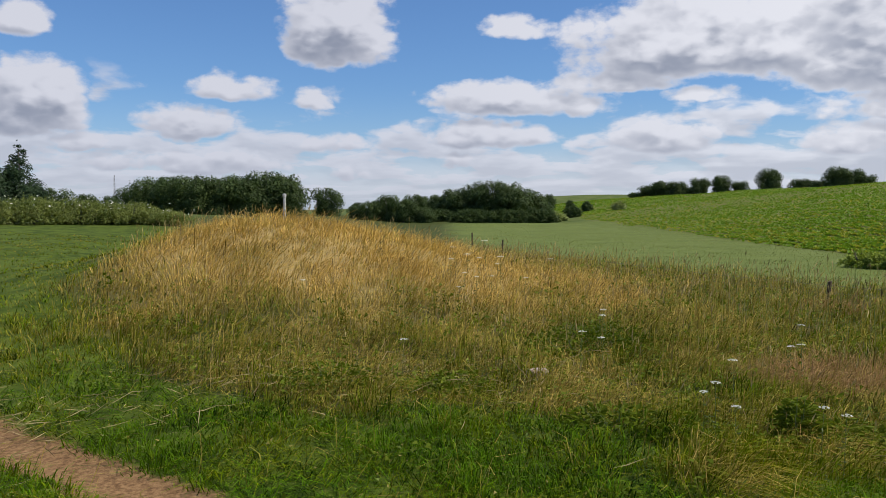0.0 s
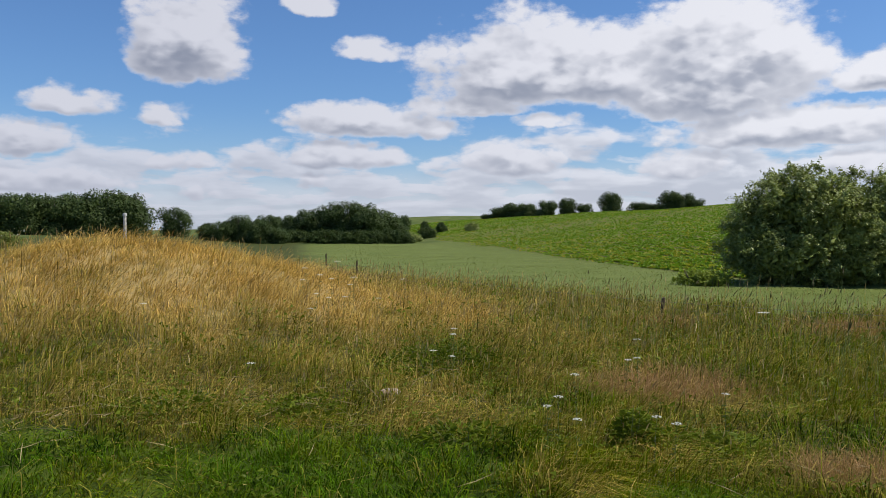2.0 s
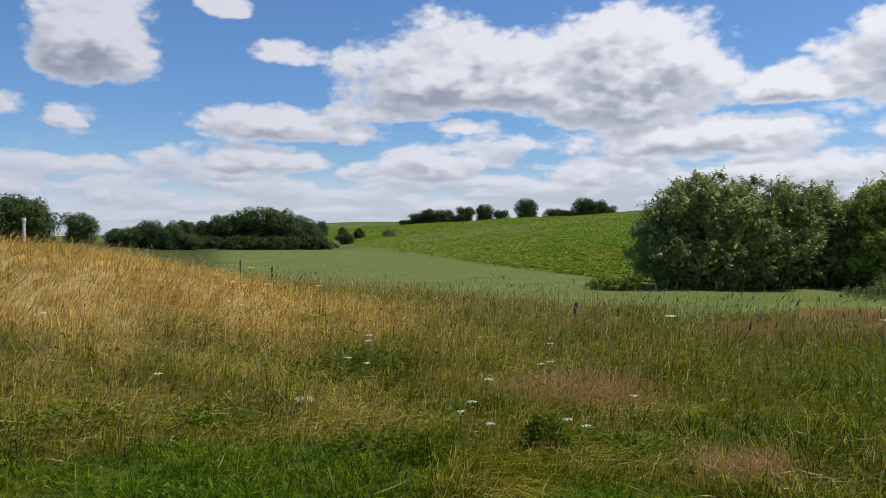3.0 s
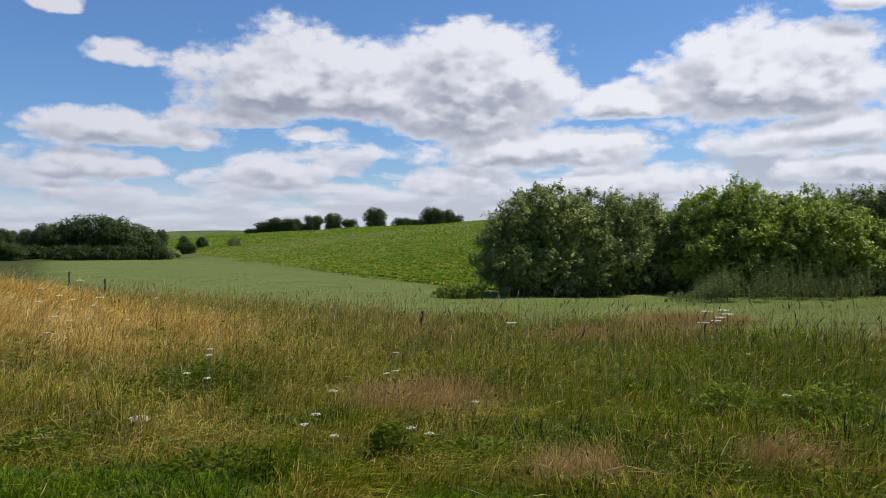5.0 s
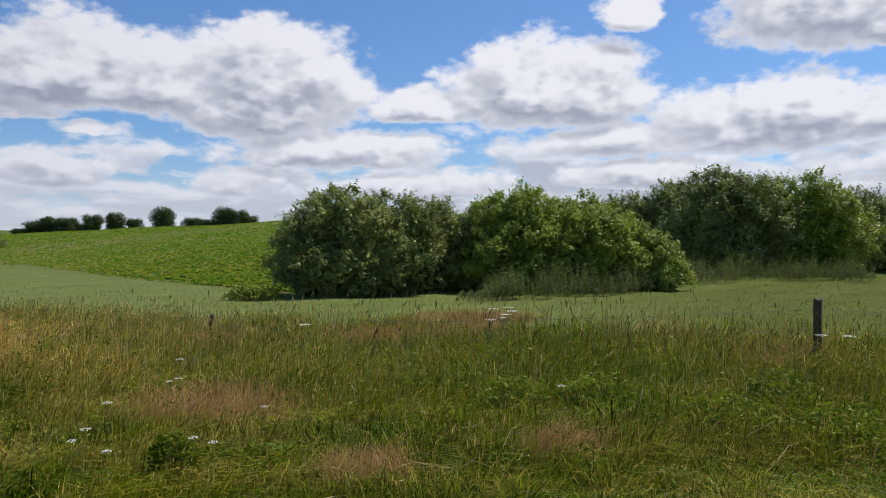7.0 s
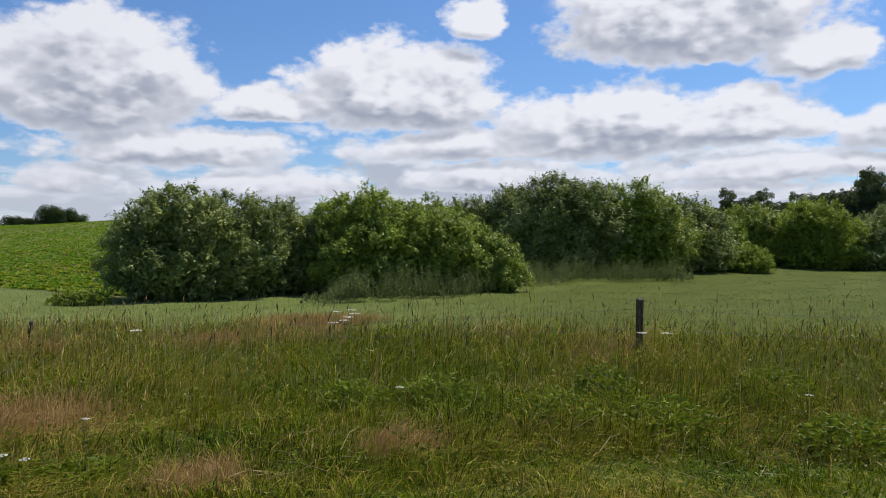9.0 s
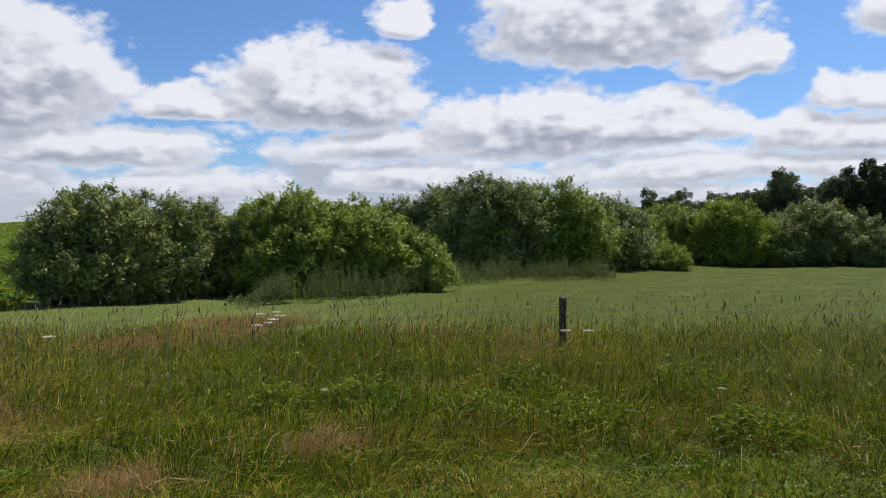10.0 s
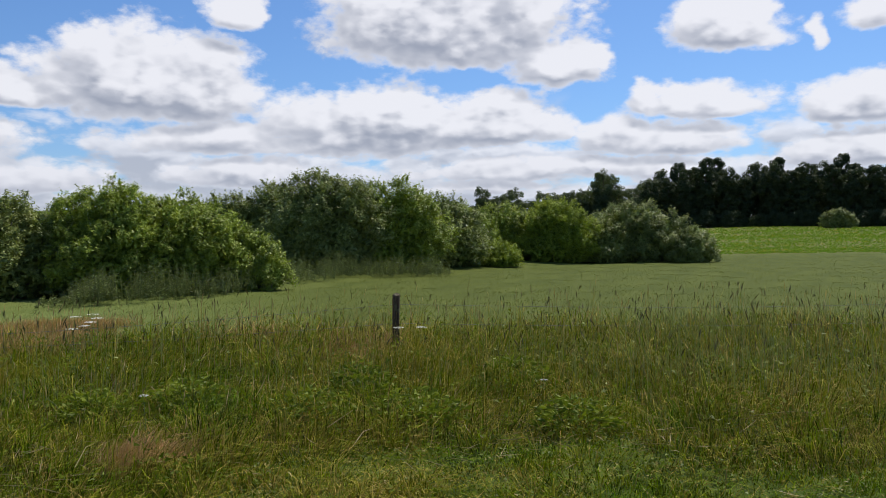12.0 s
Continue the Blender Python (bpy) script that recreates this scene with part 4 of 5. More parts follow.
def plant_tree(ob, heading, dist, scale=1.0, turn=None, label="", category="tree", group="", first=False, sink=0.0, stretch=1.0):
    x, y = polar(heading, dist)
    m = pose(x, y, ground_at(x, y) - sink, 0, 0, rng.uniform(0, 360) if turn is None else turn)
    if first:
        t, made = ob, ob
        made.matrix_basis = m
    else:
        made = copy_thing(ob, m)
    made.scale = (scale, scale, scale * stretch)
    return tagged(made, label, category, group)


# shrubs along the field's wet edge
SALLOW = "dense grey-green sallow shrub with sunlit top and dark foot"
ROW = "shrubs beside the field"
shrub("sallow_shrub", 34.4, 27.6, 5.0, 4.4, 3.8, 30000, LEAF_SALLOW, SALLOW, group=ROW, size=0.14, lobe=0.62)
shrub("sallow_shrub", 38.3, 28.4, 5.0, 4.4, 3.5, 24000, LEAF_SALLOW, "grey-green sallow shrub with a rounded sunlit top", group=ROW, size=0.14, lobe=0.6)
shrub("sallow_shrub", 42.6, 29.4, 5.0, 4.0, 3.1, 20000, LEAF_SALLOW, "lower grey-green sallow shrub between taller ones", group=ROW, size=0.14, lobe=0.6)
shrub("bright_shrub", 47.2, 29.0, 5.6, 4.6, 3.75, 32000, LEAF_BRIGHT, "broad bright green shrub with many upright shoots", group=ROW, size=0.14, lobe=0.62)
shrub("bright_shrub", 52.0, 30.0, 5.2, 4.4, 3.35, 27000, LEAF_BRIGHT, "bright green shrub sloping down to nettles", group=ROW, size=0.14, lobe=0.62)
shrub("bright_shrub", 55.9, 29.8, 3.2, 2.6, 2.35, 9000, LEAF_BRIGHT, "low light green shrub sloping down to nettles", group=ROW, size=0.14, lobe=0.55, sprigs=24)
shrub("sallow_shrub", 61.2, 40.5, 6.6, 4.8, 4.9, 30000, LEAF_SALLOW, "tall grey-green sallow shrub, the highest of the row", group=ROW, size=0.18, lobe=0.95)
shrub("sallow_shrub", 65.4, 42.0, 6.8, 4.8, 4.6, 25000, LEAF_BRIGHT, "tall green sallow shrub behind nettles", group=ROW, size=0.18, lobe=0.95)
shrub("sallow_shrub", 69.2, 46.0, 5.8, 4.4, 4.1, 15000, LEAF_SALLOW, "green sallow shrub at the lower end of the tall row", group=ROW, size=0.19, lobe=0.9)
shrub("bright_shrub", 73.4, 57.0, 7.2, 4.4, 3.8, 16000, LEAF_BRIGHT, "rounded leafy shrub in the hedge", group=ROW, size=0.2, lobe=0.95)
shrub("bright_shrub", 77.4, 56.0, 6.0, 4.4, 4.35, 17000, LEAF_LIGHT, "round bright green shrub with dark shaded side", group=ROW, size=0.2, lobe=0.95)
shrub("sallow_shrub", 82.9, 60.0, 7.6, 6.0, 4.6, 24000, LEAF_SALLOW, "broad pale grey-green shrub spreading at the field corner", group=ROW, size=0.2, lobe=1.0)
shrub("sallow_shrub", 86.3, 59.0, 4.4, 4.0, 2.5, 9000, LEAF_SALLOW, "low pale grey-green shrub trailing into the field", group=ROW, size=0.2, lobe=0.7, sprigs=24)
shrub("sallow_shrub", 54.4, 46.0, 4.6, 4.0, 3.2, 11000, LEAF_SALLOW, "dark sallow shrub standing behind the row", group=ROW, size=0.19, lobe=0.9)
shrub("sallow_shrub", 57.4, 45.0, 3.6, 4.0, 4.1, 14000, LEAF_SALLOW, "dark sallow shrub standing behind the row", group=ROW, size=0.19, lobe=0.9)
shrub("bright_shrub", 75.3, 58.5, 5.4, 4.0, 3.3, 11000, LEAF_SALLOW, "lower shrub filling the hedge between taller ones", group=ROW, size=0.2, lobe=0.8)
shrub("sallow_shrub", 80.2, 58.0, 5.2, 4.0, 3.4, 11000, LEAF_SALLOW, "lower sallow filling the hedge between taller ones", group=ROW, size=0.2, lobe=0.8)
shrub("sallow_shrub", 71.0, 52.0, 4.6, 4.0, 3.4, 9000, LEAF_BRIGHT, "shaded green shrub joining two parts of the hedge", group=ROW, size=0.2, lobe=0.8)
shrub("low_shrub", 72.9, 47.5, 3.8, 2.6, 1.5, 8000, LEAF_LIGHT, "low rounded light green shrub before the hedge", size=0.14, lobe=0.45, sprigs=20)

for a, d, w, h in [(28.5, 25.8, 1.8, 0.5)]:
    shrub("foot_thicket", a, d, w, 1.2, h, 3200, WEED_TALL, "low green weeds at the foot of the shrubs", "thicket", 0.09, 0.26, 14, "weeds at the shrubs")

# far trees
round_tree = tree("hill_tree", 7.0, 7.6, 9000, LEAF_FAR, 0.34, 0.3, 0.0)
HILL = "dark round-crowned tree on the hill crest"
for i, (a, d, s, st) in enumerate([(13.5, 252, 0.75, 0.65), (14.3, 250, 0.95, 0.8), (15.2, 248, 1.05, 0.88), (16.2, 245, 1.0, 0.85), (16.9, 245, 0.7, 0.8), (17.7, 238, 0.95, 1.0), (19.2, 225, 0.85, 1.15),
                                   (20.4, 225, 0.72, 1.0), (22.1, 215, 1.0, 1.1), (24.0, 210, 0.85, 0.75), (25.0, 208, 0.75, 0.75), (26.1, 205, 0.9, 1.15), (27.0, 205, 0.9, 1.05), (27.9, 205, 0.8, 0.9)]):
    plant_tree(round_tree, a, d, s * 0.9, None, HILL, "tree", "trees on the hill crest", i == 0, 1.1, st)

copse_tree = tree("copse_tree", 7.0, 7.8, 10000, LEAF_FAR, 0.30, 0.25, 0.0)
first = True
for a, d, s, st in [(-20.2, 118, 0.85, 0.9), (-18.6, 115, 0.9, 0.9), (-17.2, 112, 0.92, 0.9), (-15.6, 112, 0.92, 0.9), (-14.0, 112, 0.95, 0.92), (-12.4, 112, 0.98, 0.95), (-11.0, 113, 0.92, 0.95), (-19.4, 122, 1.0, 0.85), (-17.9, 120, 1.0, 0.85), (-16.4, 120, 1.0, 0.85), (-14.8, 121, 1.0, 0.85), (-13.2, 121, 1.0, 0.85), (-11.7, 121, 1.0, 0.9)]:
    plant_tree(copse_tree, a, d, s, None, "dark dense tree in the copse behind the meadow", "tree", "trees of the copse", first, 1.3, st * 1.14)
    first = False
for a, d, s, st in [(-0.2, 110, 0.62, 0.9), (0.9, 108, 0.7, 0.95), (2.2, 106, 0.78, 0.95), (3.5, 104, 0.84, 0.97), (4.7, 104, 0.82, 0.95), (5.8, 106, 0.76, 0.9), (6.6, 108, 0.6, 0.85)]:
    plant_tree(copse_tree, a, d, s, None, "green leafy tree in the clump at the valley field", "tree", "trees at the valley field", False, 0.3, st)
for a, d, s, st in [(-6.0, 230, 0.6, 0.8), (-5.0, 235, 0.7, 0.8), (-4.0, 225, 0.6, 1.0), (-2.9, 230, 0.7, 0.9), (-2.0, 200, 0.8, 1.0), (-1.2, 220, 0.9, 0.9), (7.6, 210, 0.5, 1.3), (-24.0, 140, 0.55, 0.9), (-22.4, 140, 0.6, 0.8), (-21.2, 130, 0.7, 0.9), (-26.0, 95, 0.6, 0.8)]:
    plant_tree(copse_tree, a, d, s, None, "dark distant tree in the valley", "tree", "distant valley trees", False, 0.3, st)

for a, d, s, st in [(-8.3, 112, 0.60, 1.05), (-6.2, 104, 0.40, 0.8), (-5.2, 102, 0.42, 0.95), (-4.0, 102, 0.46, 1.2), (-2.8, 100, 0.50, 1.0), (-1.5, 100, 0.42, 0.85)]:
    plant_tree(copse_tree, a, d, s, None, "dark brushy tree in the valley hedge", "tree", "valley hedge trees", False, 0.5, st)

spruce = tree("spruce_tree", 8.5, 6.6, 20000, NEEDLE, 0.24, 0.2, 0.1, "spruce")
plant_tree(spruce, -27.9, 78, 0.82, None, "dark conical spruce beside the meadow", "tree", "spruces", True)
plant_tree(spruce, -29.6, 76, 0.75, None, "dark conical spruce beside the meadow", "tree", "spruces")

edge_bush = tree("forest_bush", 7.0, 7.8, 6000, LEAF_FOREST, 0.38, 0.25, 0.0)
forest_a = tree("forest_tree", 18.0, 9.5, 14000, LEAF_FOREST, 0.48, 0.35, 0.0, "tall")
forest_b = tree("forest_tree", 19.0, 8.0, 14000, LEAF_FOREST, 0.48, 0.35, 0.0, "tall")
forest_c = tree("forest_tree", 19.0, 11.0, 14000, LEAF_HAZY, 0.48, 0.35, 0.0, "tall")
FOREST = "tall dark broadleaf tree at the forest edge"
for k in range(44):
    a = 83.6 + 0.42 * k + rng.normal(0, 0.12)
    row = k % 3
    plant_tree((forest_a, forest_b)[k % 2], a, 240 + 7 * row, rng.uniform(0.80, 1.02), None, FOREST, "tree", "trees of the forest edge", k < 2, 0.0, rng.uniform(0.84, 1.10))
for k in range(40):
    a = 68.5 + 0.40 * k + rng.normal(0, 0.15)
    plant_tree(forest_c, a, 285 + 9 * (k % 3), (0.64 + 0.38 * min(1, k / 26)) * rng.uniform(0.75, 1.1), None, "distant forest tree behind the hedge", "tree", "distant forest trees", k == 0, 0.0, rng.uniform(0.85, 1.2))
for k in range(20):
    plant_tree(edge_bush, 68.2 + 0.8 * k, 278 + rng.uniform(-3, 3), rng.uniform(1.0, 1.5), None, "dark leafy bush before the distant forest", "bush", "bushes of the distant forest", k == 0, 0.8)
for k in range(34):
    plant_tree(edge_bush, 83.4 + 0.56 * k, 235 + rng.uniform(-2, 2), rng.uniform(0.55, 0.8), None, "dark undergrowth bush along the forest edge", "bush", "bushes of the forest edge", False, 0.8)
shrub("field_bush", 95.4, 218.0, 8.6, 5.0, 4.9, 4500, LEAF_SALLOW, "round pale green bush standing alone before the forest", size=0.5, lobe=1.1, sprigs=0)


def fence_post(heading, dist, tall, rad, label, lean=(0, 0)):
    """A round weathered post with a rough sawn top, checks in its side and wire staples."""
    x, y = polar(heading, dist)
    ob = new("fence_post")
    ob.location = (x, y, ground_at(x, y))
    ob.rotation_euler = (radians(lean[0]), radians(lean[1]), 0.4)
    bm = bmesh.new()
    rings = []
    levels = [-0.3, 0.0, tall * 0.3, tall * 0.6, tall * 0.85, tall - 0.012, tall]
    for i, z in enumerate(levels):
        ring = []
        for k in range(14):
            a = 6.283 * k / 14
            q = rad * (1 + 0.07 * math.sin(3 * a + 0.9 * i) + (-0.22 if k == 4 else 0)) * (0.86 if i == len(levels) - 1 else 1)
            ring.append(bm.verts.new((q * math.cos(a), q * math.sin(a), z + (0.012 * math.cos(a) if i > 4 else 0))))
        rings.append(ring)
    for r0, r1 in zip(rings, rings[1:]):
        for k in range(14):
            bm.faces.new((r0[k], r0[(k + 1) % 14], r1[(k + 1) % 14], r1[k]))
    bm.faces.new(rings[-1])
    part("post", bm, WOOD, ob)
    return tagged(ob, label, "fence post", "fence posts")


fence_post(66.95, 11.5, 0.95, 0.052, "weathered grey wooden fence post standing in grass", (1.0, -2.0))
fence_post(25.75, 15.0, 0.44, 0.034, "short broken wooden fence stake sunk in grass", (3.0, 4.0))
fence_post(4.25, 23.2, 0.72, 0.024, "thin dark wooden fence stake in the field edge", (0, 1.0))
fence_post(2.1, 27.2, 0.78, 0.024, "thin dark wooden fence stake in the field edge", (1, -1.0))


def fence_wire():
    """Two slack strands from stake to post and on."""
    ob = tagged(new("fence_wire"), "two slack strands of galvanised fence wire", "fence wire")
    feet = [polar(2.1, 27.2), polar(4.25, 23.2), polar(25.75, 15.0), polar(66.95, 11.5), (15.0, -5.2), (19.0, -14.0)]
    tops = [0.62, 0.58, 0.36, 0.80, 0.80, 0.80]
    for k, drop in enumerate((0.0, 0.34)):
        pts = []
        for (a, b), (c, d), h0, h1 in zip(feet, feet[1:], tops, tops[1:]):
            for i in range(8):
                t = i / 8
                x, y = a + (c - a) * t, b + (d - b) * t
                z = ground_at(a, b) * (1 - t) + ground_at(c, d) * t + (h0 - drop * h0) * (1 - t) + (h1 - drop * h1) * t - 0.10 * math.sin(3.14159 * t)
                pts.append((x + 0.06, y + 0.02, z))
        part("strand", mesh_from("strand", *tube(pts, [0.0025] * len(pts), 4)), WIRE, ob)


fence_wire()


def lathe(profile, sides=16):
    """A turned mesh from (radius, height) pairs."""
    bm = bmesh.new()
    rings = [[bm.verts.new((r * math.cos(6.28318 * k / sides), r * math.sin(6.28318 * k / sides), z)) for k in range(sides)] for r, z in profile]
    for r0, r1 in zip(rings, rings[1:]):
        for k in range(sides):
            bm.faces.new((r0[k], r0[(k + 1) % sides], r1[(k + 1) % sides], r1[k]))
    bm.faces.new(rings[-1])
    bm.faces.new(rings[0][::-1])
    return bm


def marker_post():
    x, y = polar(-11.2, 15.3)
    ob = tagged(new("marker_post"), "pale capped marker pipe standing on the grassy bank", "marker post")
    ob.location = (x, y, ground_at(x, y) - 0.02)
    part("pipe", lathe([(0.027, -0.2), (0.027, 0.54)]), PALE, ob)
    part("cap", lathe([(0.029, 0.538), (0.037, 0.54), (0.037, 0.578), (0.034, 0.588), (0.015, 0.594)]), PALE, ob, "slightly wider rounded cap")


marker_post()


def mast():
    """A far lattice mast: three tapering legs, rings and braces."""
    x, y = polar(-22.3, 900)
    ob = tagged(new("radio_mast"), "slender grey lattice radio mast on the horizon", "mast")
    ob.location = (x, y, ground_at(x, y) - 1)
    high = 38.0
    corner = lambda k, z: ((1.6 - 1.25 * z / high) * math.cos(2.094 * k), (1.6 - 1.25 * z / high) * math.sin(2.094 * k), z)
    for k in range(3):
        part("leg", mesh_from("leg", *tube([corner(k, 0), corner(k, high)], [0.16, 0.12], 4)), WIRE, ob)
    braces = []
    for i in range(14):
        z0, z1 = high * i / 14, high * (i + 1) / 14
        for k in range(3):
            braces.append(tube([corner(k, z0), corner(k + 1, z1)], [0.08, 0.08], 3))
    part("bracing", mesh_from("bracing", *joined(braces)), WIRE, ob)


mast()

# overgrown bank with white-flowering weeds at the meadow's far side
for i, (a, d, w, h) in enumerate([(-31.0, 44, 5.2, 1.5), (-27.6, 45, 5.0, 1.6), (-24.4, 46, 5.0, 1.55), (-21.6, 47, 4.4, 1.35), (-19.4, 48, 3.6, 1.0)]):
    ob = shrub("weed_thicket", a, d, w, 3.0, h * 0.92, 9000, HEDGE, "low weed thicket topped with white umbels", "thicket", 0.10, 0.36, 16, "weed thickets")
    n = 36
    c = np.stack([rng.uniform(-w / 2, w / 2, n), rng.uniform(-1.8, 0.3, n), h * rng.uniform(0.55, 0.95, n)], 1)
    v, l, s2 = leaf_quads(c, np.stack([rng.normal(0, 1, n), rng.normal(0, 1, n), rng.normal(0.2, 0.2, n)], 1), rng.uniform(0.08, 0.17, n), rng.uniform(0.05, 0.10, n), 0.0)
    part("umbels", mesh_from("umbels", v, l, s2), WHITE_PETAL, ob, "flat white flower umbels")["kind"] = "stuff"

# scrub round the valley clump and on the far field
for a, d, w, h, m in [(-0.6, 104, 6, 1.8, LEAF_FAR), (2.2, 99, 7, 1.7, LEAF_FAR), (4.6, 97, 7, 1.7, LEAF_FAR), (6.6, 98, 6, 1.9, LEAF_FAR), (8.0, 112, 4, 1.4, LEAF_SALLOW),
                      (9.2, 120, 3.0, 1.8, LEAF_FAR), (10.2, 150, 2.2, 2.0, LEAF_FAR), (9.0, 170, 2.0, 2.4, LEAF_FAR), (12.4, 130, 2.6, 1.4, LEAF_SALLOW), (-1.6, 112, 6, 1.9, LEAF_FAR)]:
    shrub("valley_scrub", a, d, w, 3.0, h, 3200, m, "low green scrub at the far end of the field", "scrub", 0.24, 0.6, 0, "valley scrub")


def make_nettles():
    """Stand of nettles and tall herbs along the shrubs' foot."""
    n, k = 4600, 10
    t = rng.random(n)
    a = 43.5 + 26 * t + rng.normal(0, 0.4, n)
    d = 26.3 + 1.0 * np.clip(t / 0.42, 0, 1) + 9.0 * np.clip((t - 0.36) / 0.4, 0, 1) ** 1.2 + 3.0 * t + rng.uniform(-1.0, 1.9, n) - 1.7
    x, y = d * np.sin(np.radians(a)), d * np.cos(np.radians(a))
    thick = 0.5 + 0.5 * wobble(x, y, 2.2, 5.0) + 0.25 * wobble(x, y, 0.7, 1.4)
    keep = rng.random(n) < 0.12 + 0.62 * step(0.2, 0.8, thick)
    x, y, t, thick = x[keep], y[keep], t[keep], thick[keep]
    n, z = len(x), height(x, y)
    tall = rng.uniform(0.25, 1.2, n) * (0.45 + 0.70 * thick) * (0.35 + 0.65 * step(0.0, 0.16, t))
    foot = np.stack([x, y, z], 1)
    up = np.stack([rng.normal(0, 0.1, n), rng.normal(0, 0.1, n), np.ones(n)], 1)
    at = rng.uniform(0.3, 1.02, (n, k))
    c = (foot[:, None] + up[:, None] * (at * tall[:, None])[:, :, None]).reshape(-1, 3)
    out = rng.normal(0, 1, (n * k, 3)) * np.array([1, 1, 0.35])
    c = c + out / np.linalg.norm(out, axis=1, keepdims=True) * 0.05
    size = np.repeat(rng.uniform(0.05, 0.10, n), k) * (1.25 - 0.6 * at.ravel())
    leaf = leaf_quads(c, out, size * 1.2, size * 0.55, 0.6)
    stem = leaf_quads(foot + up * (tall / 2)[:, None], up, tall, np.full(n, 0.018), 0.0)
    me = mesh_from("nettle_stand", *joined([leaf, stem]))
    me.materials.append(NETTLE)
    tagged(new("nettle_stand", me), "grey-green stand of nettles and tall herbs before the shrubs", "weeds", kind="stuff")


make_nettles()


def broadleaf(name, x, y, wide, tall, count, mat, label, size=0.07):
    """A bushy herb: stems and drooping pointed leaves."""
    ob = tagged(new(name), label, "weed", "broad-leaved weeds")
    ob.location = (x, y, ground_at(x, y) - 0.01)
    stems = []
    for i in range(9):
        a, t = rng.uniform(0, 6.283), rng.random() ** 0.5 * wide / 2
        tip = np.array([math.cos(a) * t, math.sin(a) * t, tall * rng.uniform(0.7, 1.0)])
        stems.append(tube([tip * np.array([0.3, 0.3, 0]), tip * np.array([0.75, 0.75, 0.6]), tip], [0.004, 0.003, 0.002], 4))
    part("stem", mesh_from("stem", *joined(stems)), STEM, ob)["kind"] = "stuff"
    a, t = rng.uniform(0, 6.283, count), np.sqrt(rng.random(count))
    h = tall * (1 - 0.45 * t ** 2) * rng.uniform(0.35, 1.0, count)
    c = np.stack([np.cos(a) * t * wide / 2, np.sin(a) * t * wide / 2, h], 1)
    out = np.stack([np.cos(a) + rng.normal(0, 0.5, count), np.sin(a) + rng.normal(0, 0.5, count), rng.normal(0.2, 0.4, count)], 1)
    part("foliage", mesh_from("foliage", *leaf_quads(c, out, size * rng.uniform(0.6, 1.3, count), size * 0.5 * rng.uniform(0.7, 1.2, count), 0.5)), mat, ob)["kind"] = "stuff"
    return ob


DARK_WEED, LEAFY_WEED = "dark green bushy weed standing in short grass", "bright green leafy weed among the grass"
broadleaf("dark_weed", 2.43, 5.4, 0.36, 0.36, 520, WEED, DARK_WEED, 0.06)
for x, y, wide, tall, count in [(1.45, 8.55, 1.2, 0.34, 560), (1.85, 8.8, 0.9, 0.38, 360), (0.1, 6.9, 0.7, 0.2, 360), (1.25, 5.6, 0.8, 0.2, 380), (2.7, 5.4, 0.9, 0.2, 420), (-1.0, 6.9, 0.9, 0.24, 380)]:
    broadleaf("dark_weed", x, y, wide, tall, count, WEED, "dark green leafy weed patch with small leaves", 0.06)
for x, y, wide, tall, count in [(6.8, 2.6, 1.0, 0.40, 520), (6.5, 4.8, 0.9, 0.40, 460), (6.5, 3.5, 0.9, 0.36, 460), (7.7, 3.6, 0.7, 0.46, 420), (8.6, 2.2, 0.9, 0.46, 480), (7.1, 1.2, 0.8, 0.36, 420), (5.9, 5.4, 0.8, 0.34, 420), (3.1, 5.3, 0.8, 0.16, 420)]:
    broadleaf("leafy_weed", x, y, wide, tall, count, LEAFY, LEAFY_WEED, 0.07)


def make_yarrow():
    """White umbels on thin stems."""
    made = []
    for variant in range(3):
        ob = tagged(new("yarrow"), "white-flowered yarrow on a thin green stem", "wild flower", "yarrow in the meadow")
        tall = (0.40, 0.46, 0.36)[variant]
        tip = np.array([0.03 * variant, 0.02, tall])
        part("stem", mesh_from("stem", *tube([(0, 0, -0.02), tip * 0.6, tip], [0.003, 0.0025, 0.002], 5)), STEM, ob)
        n = 26
        a, t = rng.uniform(0, 6.283, n), np.sqrt(rng.random(n)) * 0.05
        c = tip + np.stack([np.cos(a) * t, np.sin(a) * t, 0.008 - 2.5 * t * t], 1)
        discs = []
        for q in c:
            bm_r = rng.uniform(0.006, 0.010)
            ring = np.array([q + np.array([math.cos(6.283 * k / 6) * bm_r, math.sin(6.283 * k / 6) * bm_r, 0]) for k in range(6)] + [q + np.array([0, 0, 0.006])])
            discs.append((ring, np.array([[k, (k + 1) % 6, 6] for k in range(6)]).ravel(), np.full(6, 3)))
        part("flower_head", mesh_from("flower_head", *joined(discs)), WHITE_PETAL, ob, "flat cluster of small white florets")
        c = tip * np.linspace(0.15, 0.8, 8)[:, None]
        out = rng.normal(0, 1, (8, 3)) * np.array([1, 1, 0.4])
        part("foliage", mesh_from("foliage", *leaf_quads(c + out * 0.02, out, np.full(8, 0.06), np.full(8, 0.012), 0.4)), STEM, ob)["kind"] = "stuff"
        made.append(ob)
    return made


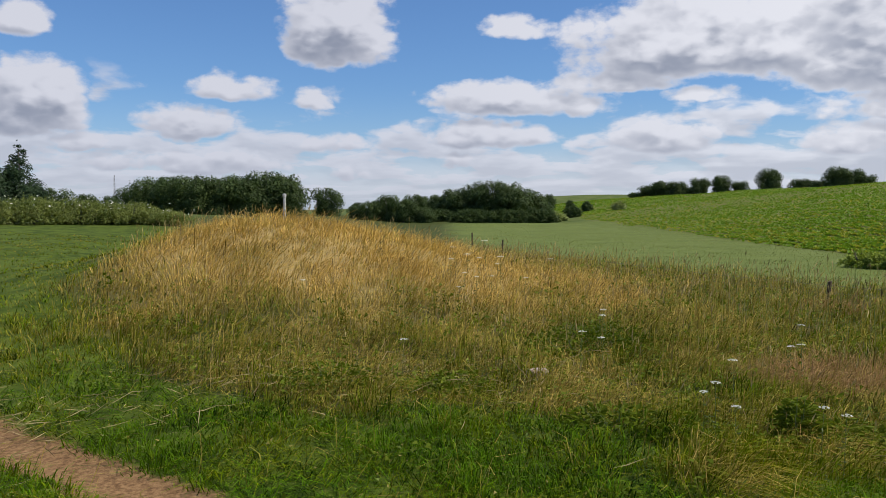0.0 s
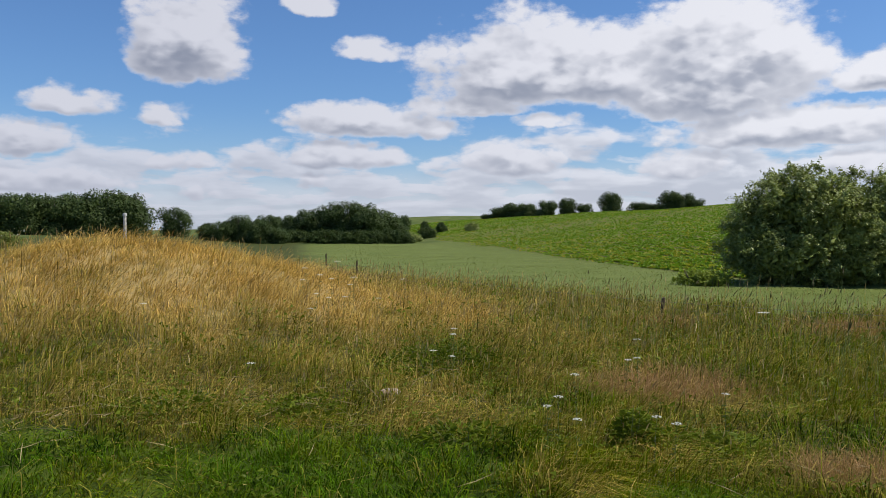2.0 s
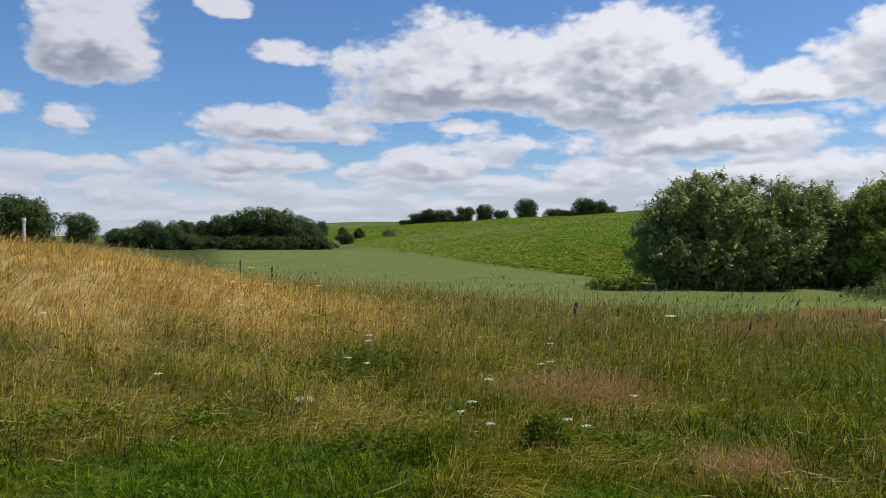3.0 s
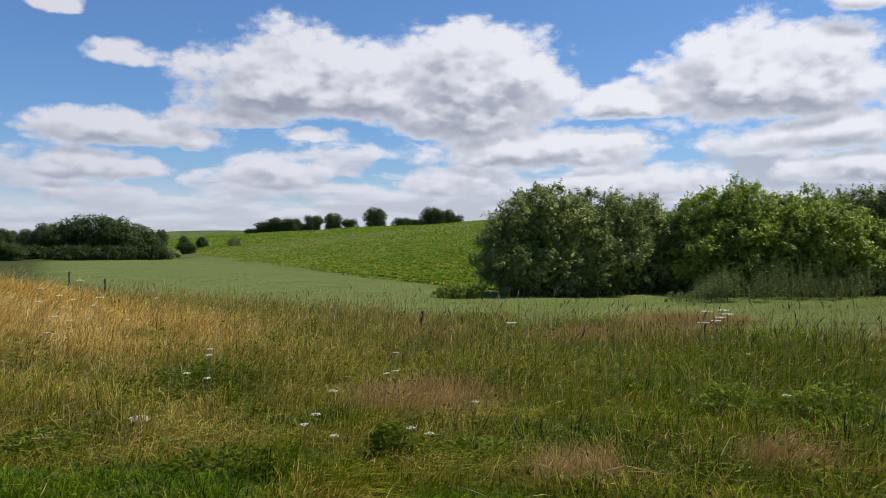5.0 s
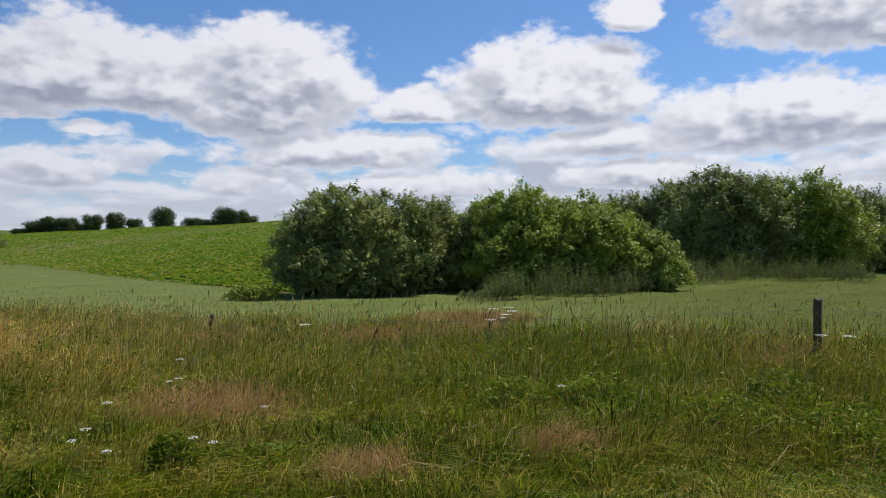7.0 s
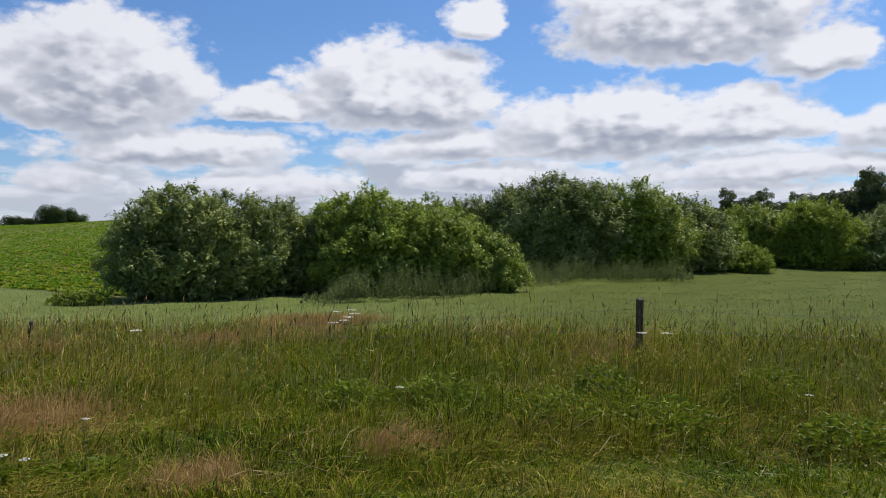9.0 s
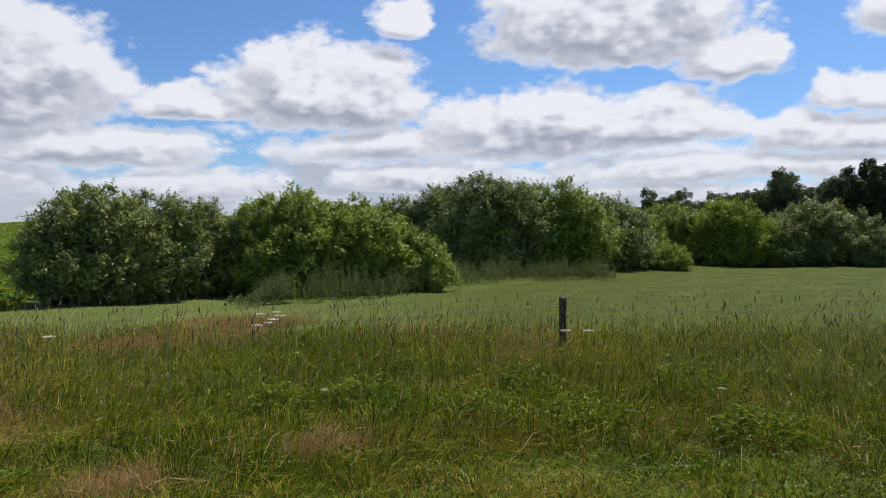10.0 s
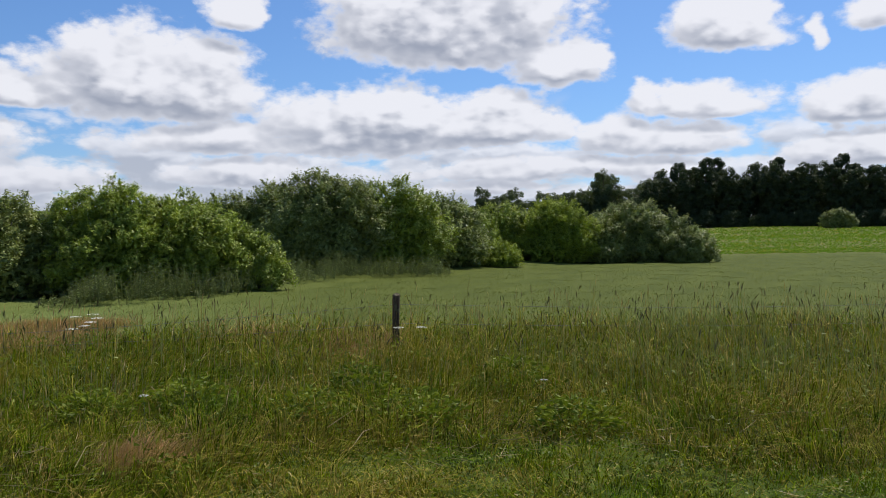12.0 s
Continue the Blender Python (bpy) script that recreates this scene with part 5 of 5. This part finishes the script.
YARROW = [(3.18, 5.46), (1.71, 8.48), (1.56, 7.70), (1.69, 5.11), (1.78, 5.14), (1.82, 4.92), (2.35, 4.62), (-0.36, 6.85), (6.05, 9.61), (3.14, 6.92), (2.21, 5.98),
          (0.22, 12.93), (0.37, 12.27), (0.52, 11.66), (0.64, 10.90), (0.44, 10.55), (0.87, 12.17), (0.30, 10.97), (1.93, 14.2), (0.74, 13.64), (-1.73, 10.00),
          (2.31, 4.82), (1.28, 7.43), (3.07, 7.07), (3.46, 7.64), (5.23, 4.21), (10.44, 4.32), (7.46, 1.60),
          (9.17, 9.04), (9.57, 9.24), (9.22, 8.74), (9.03, 8.42), (8.83, 8.60), (8.79, 8.39), (9.56, 8.98), (10.52, 4.12), (0.1, 11.6), (0.75, 11.3), (1.1, 11.0), (0.2, 9.9), (1.64, 8.1)]
kinds = make_yarrow()
for i, (x, y) in enumerate(YARROW):
    m = pose(x, y, ground_at(x, y), 0, 0, 47 * i)
    ob = kinds[i] if i < 3 else copy_thing(kinds[i % 3], m)
    if i < 3:
        ob.matrix_basis = m
    near = math.hypot(x, y)
    tall_herb = near > 9 and x > 6
    ob.scale = ((0.56 + 0.018 * near) * (2.1 if tall_herb else 1.35 if near > 12 else 1.0),) * 2 + (1.0 if near < 8 else 1.35 if tall_herb else 1.15,)


def field_stone():
    x, y = 0.90, 7.5
    bm = bmesh.new()
    bmesh.ops.create_icosphere(bm, subdivisions=3, radius=1.0)
    for v in bm.verts:
        k = 1 + 0.16 * noise.noise(v.co * 1.7) + 0.05 * noise.noise(v.co * 5)
        v.co = Vector((v.co.x * 0.11 * k, v.co.y * 0.06 * k, v.co.z * 0.045 * k))
    ob = tagged(new("field_stone", bpy.data.meshes.new("field_stone")), "pale reddish stone lying in flattened dry grass", "stone")
    bm.to_mesh(ob.data)
    bm.free()
    ob.data.materials.append(STONE)
    ob.location = (x, y, ground_at(x, y) + 0.05)


STONE = material("pale_stone", lambda n: shader(n, n.mix(n.ramp(n.noise(where(n), 18.0, 5.0), 0.3, 0.7), (0.30, 0.20, 0.15, 1), (0.52, 0.44, 0.38, 1)), 0.9, bump=n.noise(where(n), 60.0, 4.0)))
field_stone()


def straw_stalk(x, y, long, turn, rise, label):
    """One long pale stalk, bent once, lying in the grass."""
    way = np.array([math.cos(turn), math.sin(turn), 0.0])
    ob = tagged(new("straw_stalk", mesh_from("straw_stalk", *tube([way * 0, way * long * 0.55 + np.array([0, 0, rise]), way * long + np.array([0, 0, rise * 0.7])], [0.0032, 0.0028, 0.0015], 5))), label, "straw", "fallen straw stalks")
    ob.data.materials.append(LITTER)
    ob.location = (x, y, ground_at(x, y) + 0.12)


def make_litter():
    """Flattened dry stalks lying criss-cross in the meadow's front."""
    n = 1500
    spots = [(0.3, 7.2, 1.3), (-1.5, 7.0, 1.2), (7.2, 1.6, 1.6), (8.6, -0.6, 1.2), (4.2, 4.6, 1.2), (-3.2, 5.6, 0.9)]
    pick = rng.integers(len(spots), size=n)
    s = np.array(spots)[pick]
    x, y = s[:, 0] + rng.normal(0, 0.7, n) * s[:, 2], s[:, 1] + rng.normal(0, 0.45, n) * s[:, 2]
    a, tilt = rng.uniform(0, 6.283, n), rng.normal(0.12, 0.16, n)
    way = np.stack([np.cos(a), np.sin(a), tilt], 1)
    z = height(x, y) + rng.uniform(0.05, 0.17, n)
    me = mesh_from("straw_litter", *leaf_quads(np.stack([x, y, z], 1), way, rng.uniform(0.08, 0.34, n), rng.uniform(0.003, 0.007, n), 0.2))
    me.materials.append(LITTER)
    tagged(new("straw_litter", me), "flattened dry straw lying in the meadow", "straw", kind="stuff")


LITTER = material("dry_straw", lambda n: shader(n, n.mix(island(n), (0.20, 0.15, 0.065, 1), (0.46, 0.37, 0.19, 1)), 0.8, 0.2))
make_litter()
for x, y, long, turn, rise in [(1.15, 7.7, 0.55, 0.2, 0.10), (-2.55, 6.1, 0.30, 0.9, 0.06), (0.75, 7.0, 0.32, 2.6, 0.16), (4.5, 4.2, 0.45, 0.5, 0.08), (6.1, 3.1, 0.50, -0.4, 0.10), (5.6, 2.6, 0.40, 0.1, 0.06), (7.6, -0.2, 0.60, -1.4, 0.05), (-0.6, 7.3, 0.36, 1.2, 0.12)]:
    straw_stalk(x, y, long, turn, rise, "long pale dry stalk fallen over in the grass")
